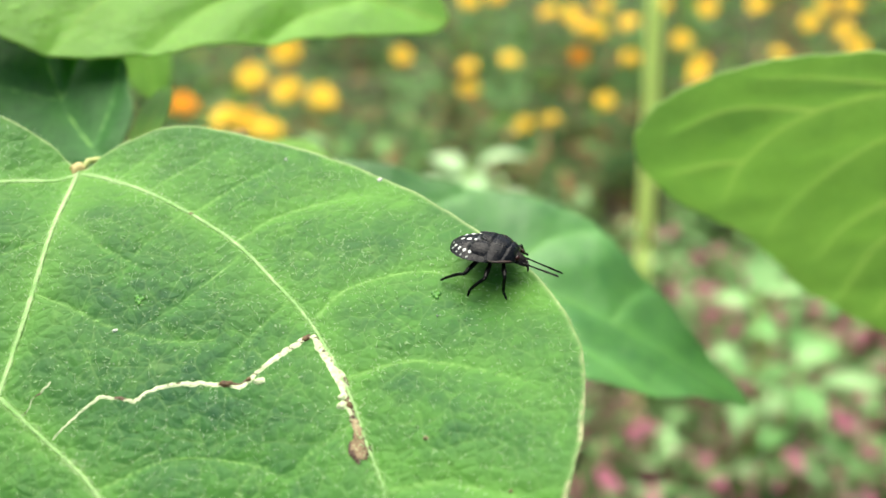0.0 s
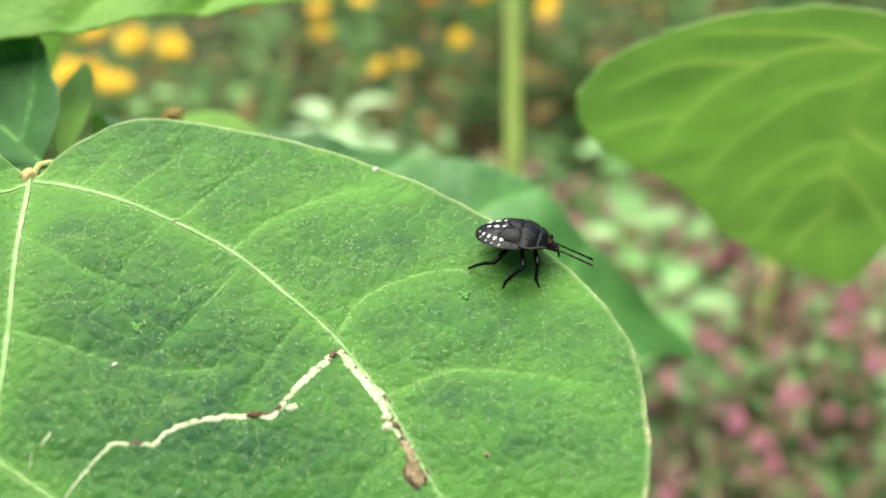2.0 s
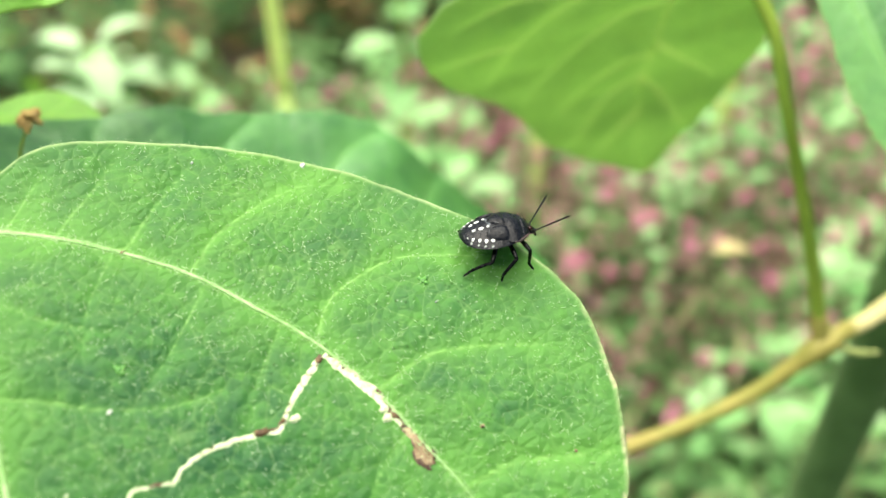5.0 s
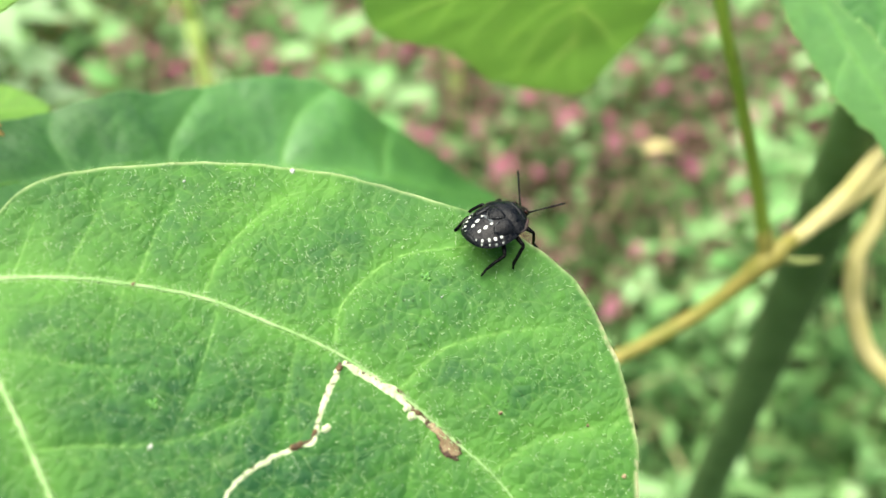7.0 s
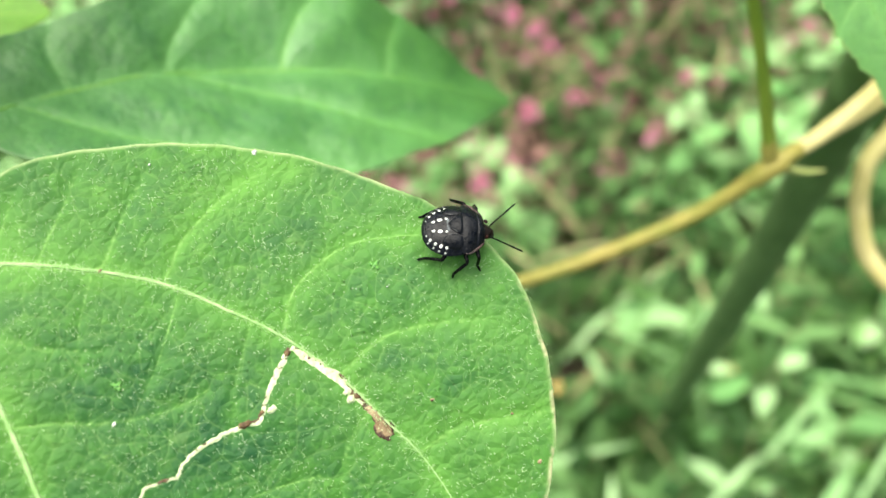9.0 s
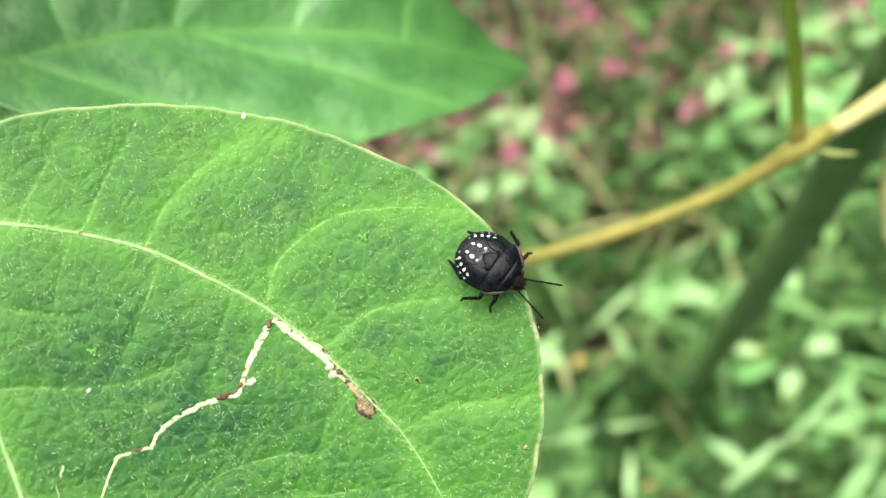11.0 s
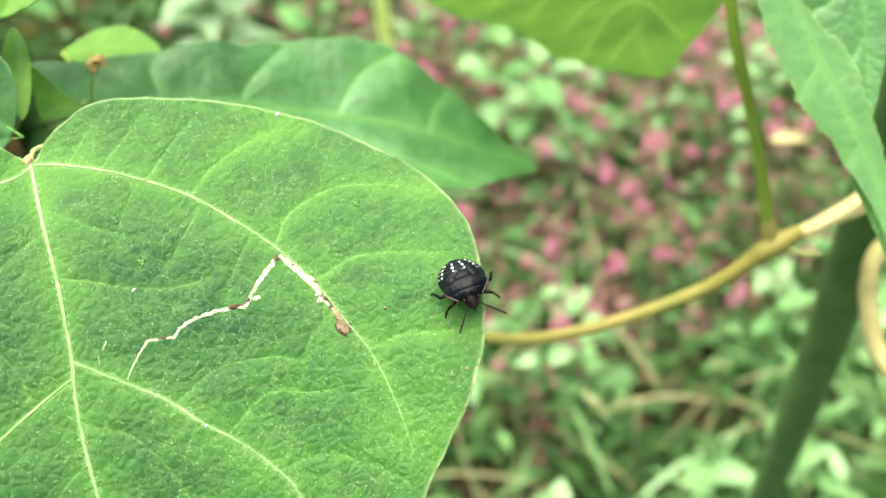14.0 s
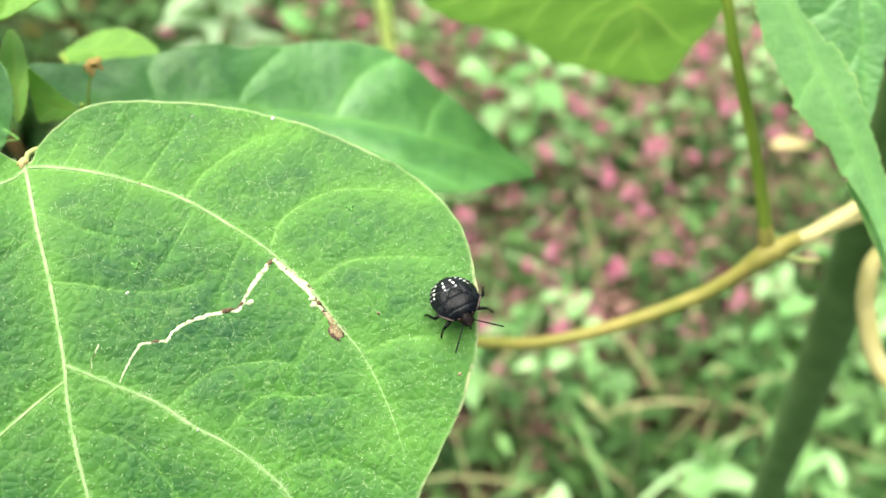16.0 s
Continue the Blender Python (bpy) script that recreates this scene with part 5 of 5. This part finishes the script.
    for a, b, wide in (((0.343, 0.413), (0.256, 0.372), 0.0018), ((0.364, 0.446), (0.382, 0.434), 0.003), ((0.243, 0.427), (0.233, 0.476), 0.003)):
        straw.add(blade_leaf(rng, (a[0], a[1], 0.12), math.atan2(b[1] - a[1], b[0] - a[0]), 0.1, math.hypot(b[0] - a[0], b[1] - a[1]), wide, 0.1, 6))
    for x, y in ((0.67, 0.52), (0.73, 0.55), (0.79, 0.61), (0.60, 0.45), (0.86, 0.58)):
        for _ in range(4):
            clump(rng, pale, x + rng.normal(0, 0.03), y + rng.normal(0, 0.03), rng.uniform(0.12, 0.22), rng.integers(5, 8), rng.uniform(0.06, 0.09), rng.uniform(0.010, 0.017), straw)
    for x, y in ((0.190, 0.546), (0.260, 0.544), (0.463, 0.501), (0.523, 0.419), (0.588, 0.486)):
        for _ in range(3):
            clump(rng, pale, x + rng.normal(0, 0.012), y + rng.normal(0, 0.012), rng.uniform(0.13, 0.18), rng.integers(4, 7), rng.uniform(0.04, 0.065), rng.uniform(0.009, 0.014), straw)
    for _ in range(700):
        x, y = rng.uniform(-0.1, 1.3), rng.uniform(0.46, 1.3)
        clump(rng, red, x, y, rng.uniform(0.05, 0.2), rng.integers(4, 8), rng.uniform(0.015, 0.035), rng.uniform(0.003, 0.007))
    low.build("weeds", GREENS, "dense low green weeds covering the soil", "weeds")
    pale.build("pale_weeds", GREENS_PALE, "pale green broad-leaved weeds among the others", "weeds")
    straw.build("dry_grass", STRAW, "dry straw-coloured stalks and grass blades", "grass")
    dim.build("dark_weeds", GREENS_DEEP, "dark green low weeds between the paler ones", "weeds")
    red.build("weed_stalks", RED_STALK, "thin reddish weed stalks", "stalks")
    far, deep, litter = Heap(), Heap(), Heap()
    for _ in range(2600):
        y = 1.35 + 4.5 * rng.uniform() ** 1.5
        x = rng.uniform(-0.75, 0.85) * (y + 0.3) + 0.1 * y
        if float(noise.noise(Vector((2.3 * x, 2.3 * y, 7.0)))) < -0.12:
            continue
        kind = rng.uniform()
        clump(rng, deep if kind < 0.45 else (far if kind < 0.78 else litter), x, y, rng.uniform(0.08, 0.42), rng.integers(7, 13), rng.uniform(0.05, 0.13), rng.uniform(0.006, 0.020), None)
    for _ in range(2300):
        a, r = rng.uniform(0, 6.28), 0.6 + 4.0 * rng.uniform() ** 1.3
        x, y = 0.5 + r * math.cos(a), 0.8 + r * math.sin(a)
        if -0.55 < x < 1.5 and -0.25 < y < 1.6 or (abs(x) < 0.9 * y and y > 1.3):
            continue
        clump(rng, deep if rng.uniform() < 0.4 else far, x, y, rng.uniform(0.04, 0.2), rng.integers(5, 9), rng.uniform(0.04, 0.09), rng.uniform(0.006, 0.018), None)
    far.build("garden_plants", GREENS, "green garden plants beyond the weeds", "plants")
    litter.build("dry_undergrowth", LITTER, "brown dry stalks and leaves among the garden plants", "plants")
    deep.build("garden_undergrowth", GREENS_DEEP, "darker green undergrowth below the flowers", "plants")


build_weeds()


def flower_mesh(material, seed):
    """Two rings of broad notched petals."""
    rng = np.random.default_rng(seed)
    heap = Heap()
    for ring, (count, long, tilt, turn) in enumerate(((8, 0.022, 0.22, 0.0), (7, 0.016, 0.55, 0.3))):
        for n in range(count):
            a = turn + n / count * 2 * math.pi + rng.uniform(-0.08, 0.08)
            heap.add(blade_leaf(rng, (0.003 * math.cos(a), 0.003 * math.sin(a), 0.001 * ring), a, tilt + rng.uniform(-0.12, 0.12), long * rng.uniform(0.9, 1.1), 0.0085, 0.15, 4))
    return mesh_of("petals", heap.verts, heap.faces, material)


FLOWERS_NEAR = [(-0.29, 1.29, 0.49), (-0.24, 1.28, 0.47), (-0.19, 1.27, 0.46), (-0.33, 1.26, 0.44), (-0.3, 1.27, 0.43), (-0.27, 1.26, 0.42), (-0.24, 1.31, 0.52)]
FLOWERS_DEEP = [(-0.39, 1.27, 0.46), (0.27, 1.95, 0.35)]
FLOWERS_FAR = [(-0.11, 1.95, 0.37), (0.03, 1.94, 0.34), (0.03, 1.92, 0.3), (0.12, 1.95, 0.35), (0.14, 1.89, 0.22), (0.2, 1.9, 0.23), (0.32, 1.91, 0.26), (0.52, 1.93, 0.3), (0.53, 1.95, 0.32), (0.49, 1.96, 0.37), (0.38, 1.95, 0.34), (0.38, 1.98, 0.41)]
FLOWERS_HIGH = [(0.26, 1.99, 0.43), (0.28, 1.96, 0.41), (0.31, 1.97, 0.4), (0.45, 2.0, 0.44), (0.55, 1.99, 0.43), (0.66, 2.0, 0.43), (0.8, 1.99, 0.42), (0.77, 1.98, 0.39), (0.84, 1.97, 0.37), (0.86, 2.0, 0.42), (0.21, 1.99, 0.44), (0.7, 1.95, 0.33), (0.04, 2.0, 0.47), (0.6, 2.05, 0.46), (0.93, 2.0, 0.45), (0.36, 2.1, 0.47), (0.5, 2.06, 0.47), (0.72, 2.04, 0.46), (0.79, 2.1, 0.5), (0.9, 2.08, 0.48), (0.42, 2.12, 0.5), (0.33, 2.02, 0.44), (0.24, 2.06, 0.48), (0.1, 2.05, 0.47), (0.97, 2.05, 0.44), (0.86, 1.94, 0.34), (0.64, 2.1, 0.5)]


def build_flowers():
    rng = np.random.default_rng(21)
    kinds = []
    for name, material in (("yellow", ORANGE), ("deep", ORANGE_DEEP)):
        flower = tagged(new("orange_flower"), "golden orange daisy-like flower on a thin stalk" if name == "yellow" else "deep orange daisy-like flower on a thin stalk", "flower", "orange flowers behind the weeds")
        part("petals", flower_mesh(material, 3), flower)
        part("heart", mesh_of("heart", *tube(spline([(0, 0, 0.0), (0, 0, 0.003), (0, 0, 0.006)], 6), (0.004, 0.0055, 0.003), 10), GOLD), flower)
        part("stalk", mesh_of("stalk", *tube(spline([(0, 0, 0.001), (0.006, 0.002, -0.12), (-0.004, 0.012, -0.40)], 10), (0.0012, 0.0018), 6), STALK), flower)
        kinds.append(flower)
    for flower, places in ((kinds[0], FLOWERS_NEAR + FLOWERS_FAR + FLOWERS_HIGH), (kinds[1], FLOWERS_DEEP)):
        for n, (x, y, z) in enumerate(places):
            m = pose(x, y, z, rng.uniform(15, 60), rng.uniform(-25, 25), 0)
            if n == 0:
                flower.matrix_basis = m
            else:
                copy_thing(flower, m)


build_flowers()


def build_yellow_weeds():
    """Small yellow flower heads low among the weeds."""
    rng = np.random.default_rng(61)
    flower = tagged(new("yellow_flower"), "small yellow flower head low among the weeds", "flower", "yellow flowers in the weeds")
    heap = Heap()
    for n in range(14):
        a = n * 2.4
        heap.add(blade_leaf(rng, (0, 0, 0), a, 0.3 + 0.05 * n, 0.0062, 0.0020, 0.1, 3))
    part("petals", mesh_of("petals", heap.verts, heap.faces, DRY_PETAL), flower)
    part("stalk", mesh_of("stalk", *tube(spline([(0, 0, 0.001), (0.002, 0.002, -0.05), (-0.003, 0.002, -0.13)], 8), (0.0007, 0.0011), 5), STALK), flower)
    for n, (x, y) in enumerate(((0.185, 0.196), (0.252, 0.139), (0.327, 0.253), (0.192, 0.315))):
        m = pose(x, y, 0.125, rng.uniform(-30, 30), rng.uniform(-30, 30), rng.uniform(0, 360))
        if n == 0:
            flower.matrix_basis = m
        else:
            copy_thing(flower, m)


build_yellow_weeds()


def spike_mesh(seed):
    """A loose spike of small round pink buds."""
    rng = np.random.default_rng(seed)
    heap = Heap()
    for n in range(20):
        k = n / 19
        a, r = n * 2.4, rng.uniform(0.003, 0.0065) * math.sin(math.pi * (0.15 + 0.75 * k))
        c = np.array([r * math.cos(a), r * math.sin(a), 0.020 * k])
        heap.add(tube([c, c + (0.0012 * math.cos(a), 0.0012 * math.sin(a), 0.0016), c + (0.0018 * math.cos(a), 0.0018 * math.sin(a), 0.0034)], (0.0013, 0.0022, 0.0010), 5))
    return mesh_of("flower_head", heap.verts, heap.faces, PINK)


def build_pink():
    rng = np.random.default_rng(31)
    spikes = []
    for seed in (1, 2):
        spike = tagged(new("pink_flower"), "small pink flower spike among the weeds", "flower", "pink flower spikes in the weeds")
        part("flower_head", spike_mesh(seed), spike)
        part("stalk", mesh_of("stalk", *tube(spline([(0, 0, 0.004), (0.003, 0.004, -0.05), (-0.004, 0.002, -0.13)], 8), (0.0007, 0.0012), 5), RED_STALK), spike)
        spikes.append(spike)
    count = 0
    while count < 300:
        x, y = rng.uniform(-0.05, 1.25), rng.uniform(0.36, 1.35)
        if y < 0.55 + 0.08 * rng.normal() - 0.10 * x or rng.uniform() > 1.15 - 0.35 * abs(y - 0.75):
            continue
        m = pose(x, y, rng.uniform(0.12, 0.22), rng.uniform(-60, 60), rng.uniform(-60, 60), rng.uniform(0, 360))
        if count < 2:
            spikes[count].matrix_basis = m
        else:
            copy_thing(spikes[count % 2], m)
        count += 1

    tiny = Heap()
    for _ in range(850):
        x, y, z = rng.uniform(-0.05, 1.35), rng.uniform(0.50, 1.3), rng.uniform(0.06, 0.19)
        for _ in range(5):
            p = np.array([x, y, z]) + rng.normal(0, 0.006, 3)
            tiny.add(tube([p, p + (0, 0, 0.002), p + rng.normal(0, 0.001, 3) + (0, 0, 0.004)], (0.0012, 0.0026, 0.0010), 5))
    tiny.build("pink_blossoms", PINK, "tiny scattered pink blossoms between the weeds", "flowers")


build_pink()


def build_tall_plants():
    """Tall yellow-green stems and the pale-leaved weeds beside them."""
    rng = np.random.default_rng(41)
    for line, r in (([(0.221, 1.03, -0.01), (0.227, 1.04, 0.3), (0.230, 1.05, 0.6), (0.232, 1.06, 0.95)], 0.0085), ([(0.575, 1.00, -0.01), (0.582, 1.01, 0.15), (0.59, 1.02, 0.42)], 0.010), ([(0.86, 0.94, -0.01), (0.87, 0.95, 0.15), (0.885, 0.96, 0.38)], 0.009)):
        stem = tagged(new("tall_stem"), "tall yellow-green flower stem standing in the weeds", "stem", "tall stems in the weeds")
        way = spline(line, 31)
        for first, last in ((0, 11), (10, 21), (20, 31)):
            part("internode", mesh_of("internode", *tube(way[first:last], (1.1 * r, r, r), 12, 1.0, (0.1, 0.2, 1), 0.03), STEM_YELLOW), stem)
        for n in (10, 20):
            part("node_ring", mesh_of("node_ring", *tube([way[n] - (0, 0, 0.006), way[n], way[n] + (0, 0, 0.006)], (1.05 * r, 1.3 * r, 1.05 * r), 12), STEM_YELLOW), stem, "slightly swollen joint")
    for x, y, z, count, long, wide in ((0.01, 0.93, 0.43, 26, 0.070, 0.017), (0.37, 1.0, 0.42, 8, 0.06, 0.022), (0.755, 0.82, 0.29, 8, 0.05, 0.02), (0.315, 0.875, 0.29, 9, 0.05, 0.016), (-0.25, 1.35, 0.34, 7, 0.06, 0.022)):
        heap = Heap()
        for n in range(count):
            a = n * 2.4
            heap.add(blade_leaf(rng, (x + 0.012 * math.cos(a), y + 0.012 * math.sin(a), z - 0.168 * n / count + 0.03), a, rng.uniform(-0.1, 0.7), long * rng.uniform(0.7, 1.1), wide * rng.uniform(0.8, 1.1), rng.uniform(0.2, 0.6), 6))
        plant = tagged(new("pale_plant"), "pale green broad-leaved weed standing above the others", "plant", "pale leafy weeds")
        part("stem", mesh_of("stem", *tube(spline([(x, y, z + 0.03), (x + 0.01, y, 0.5 * z), (x - 0.01, y + 0.01, -0.01)], 8), (0.002, 0.0035), 6), STALK), plant)
        tagged(part("leaves", mesh_of("leaves", heap.verts, heap.faces, GREENS_WHITE if y == 0.93 else GREENS_PALE), plant), kind="stuff")
    for x, y, h, count, long, wide in ((0.33, 0.86, 0.26, 12, 0.07, 0.018), (0.42, 0.92, 0.3, 10, 0.07, 0.02), (0.12, 1.1, 0.3, 10, 0.08, 0.022), (0.75, 0.85, 0.28, 10, 0.07, 0.02), (-0.12, 1.05, 0.28, 10, 0.08, 0.02)):
        heap, stem = Heap(), Heap()
        clump(rng, heap, x, y, h, count, long, wide, stem)
        plant = tagged(new("pale_plant"), "pale green leafy weed standing above the others", "plant", "pale leafy weeds")
        part("stem", mesh_of("stem", stem.verts, stem.faces, STALK), plant)
        tagged(part("leaves", mesh_of("leaves", heap.verts, heap.faces, GREENS_PALE), plant), kind="stuff")


build_tall_plants()


def build_dry_leaf():
    """A withered yellow leaf curled at the top of a thin stalk."""
    rng = np.random.default_rng(51)
    leaf = tagged(new("dry_leaf"), "curled dry yellow leaf on a thin straw stalk", "leaf")
    part("blade", mesh_of("blade", *blade_leaf(rng, (0.345, 0.40, 0.428), 0.1, -0.1, 0.045, 0.008, 0.35, 8), STRAW_LEAF), leaf)
    part("stalk", mesh_of("stalk", *tube(spline([(0.345, 0.40, 0.428), (0.340, 0.405, 0.25), (0.350, 0.41, -0.01)], 16), (0.0008, 0.0016), 6), STRAW), leaf)


build_dry_leaf()


# ---- the insect's way ----
# seconds, head's place on the blade in millimetres, heading in degrees, right and left antenna (turn, tilt)
BUG_WAY = [
    (0.0, 70.7, -28.3, -21, -12, -4, 14, -20), (0.5, 70.7, -28.2, -20, -6, 6, 14, -20), (1.0, 70.7, -28.1, -20, -6, 6, 14, -20), (1.5, 70.7, -27.8, -20, 0, 14, 10, -30),
    (2.0, 70.9, -27.1, -20, -20, -10, 4, -20), (2.5, 71.0, -26.7, -20, 30, 4, 62, 6), (3.0, 71.3, -28.7, -19, -20, 2, 8, 8), (3.5, 73.7, -29.1, -17, -25, -10, 18, 8), (4.0, 74.5, -30.7, -15, -16, 2, 14, 6),
    (4.5, 74.9, -30.4, -12, -8, 10, 30, 20), (5.5, 75.6, -29.8, -5, 0, 16, 40, 26), (6.5, 76.1, -29.4, 2, -45, -4, 66, 30), (7.0, 76.1, -29.2, 4, -30, 8, 50, 30), (7.5, 76.5, -29.6, 0, -60, -12, 40, 30), (8.0, 75.8, -31.3, -10, -72, -24, -58, -18), (8.5, 75.8, -32.9, -16, -34, -14, -10, -4),
    (9.0, 76.1, -34.4, -26, -20, -15, 40, 0), (10.0, 76.0, -40.6, -43, -15, -10, 30, -5), (11.0, 75.8, -47.4, -60, -12, -10, 25, -8), (11.5, 75.4, -49.8, -66, -32, -12, -6, -10), (12.0, 74.7, -53.2, -76, -58, -10, 12, -6), (12.5, 72.3, -55.7, -87, -42, -10, 14, -10), (13.0, 71.1, -58.1, -90, -36, -10, 24, -6),
    (13.5, 70.8, -59.4, -90, -45, -14, 30, -8), (14.0, 71.1, -60.6, -88, -35, -10, 40, -6), (14.5, 70.8, -61.8, -86, -20, -16, 45, -6), (15.0, 70.8, -62.0, -84, -35, -10, 42, -6), (15.5, 70.9, -62.3, -82, -40, -12, 55, -4), (16.0, 70.8, -62.8, -82, -40, -12, 45, -6),
]


def bug_pose(x, y, heading, roll, rise):
    """The insect's pose on the blade with its head over that place."""
    c, s = math.cos(radians(heading)), math.sin(radians(heading))
    u, v = (x - 5.2 * c) / 1000, (y - 5.2 * s) / 1000
    d = 0.002
    h = [float(broad_height(np.array(a), np.array(b))) for a, b in ((u, v), (u + d, v), (u - d, v), (u, v + d), (u, v - d))]
    normal = Vector((-(h[1] - h[2]) / (2 * d), -(h[3] - h[4]) / (2 * d), 1))
    return BROAD_FRAME @ frame_of((u, v, h[0] + 0.0021 + 0.00004 * rise), (c, s, 0), normal) @ pose(0, 0, 0, -roll, -rise, 0)


BUG_ROLL = (24, 30, 30, 22, 14, 4)


def rise_at(t):
    """The degrees by which the insect's front is raised, fitted to its foreshortening in the camera's view."""
    return float(np.interp(t, (0, 9, 11.5, 12.5, 16), (0, 0, 12, 24, 22)))


def motions():
    walk(bug, [(t, bug_pose(x, y, a, float(np.interp(t, (0, 3, 4, 7, 9, 11), BUG_ROLL)), rise_at(t))) for t, x, y, a, *_ in BUG_WAY])
    for n, ob in enumerate(bug_antennae):
        base = ob.matrix_basis.translation.copy()
        walk(ob, [(row[0], Matrix.Translation(base) @ pose(0, 0, 0, 0, -row[7 - 2 * n], row[6 - 2 * n])) for row in BUG_WAY])
    for n, ob in enumerate(bug_legs):
        base = ob.matrix_basis.translation.copy()
        rows, gone = [], 0.0
        for k, row in enumerate(BUG_WAY):
            if k:
                gone += math.hypot(row[1] - BUG_WAY[k - 1][1], row[2] - BUG_WAY[k - 1][2]) + 0.08 * abs(row[3] - BUG_WAY[k - 1][3])
            rows.append((row[0], Matrix.Translation(base) @ pose(0, 0, 0, float(np.interp(row[0], (0, 3, 4, 7, 9, 11), BUG_ROLL)), 0.8 * rise_at(row[0]), (11 * math.sin(gone * 1.3 + (n % 2) * math.pi + (n // 3) * math.pi) + (1.1 * rise_at(row[0]) if n % 3 == 2 else 0.0)) * (1 if n < 3 else -1))))
        walk(ob, rows)


motions()
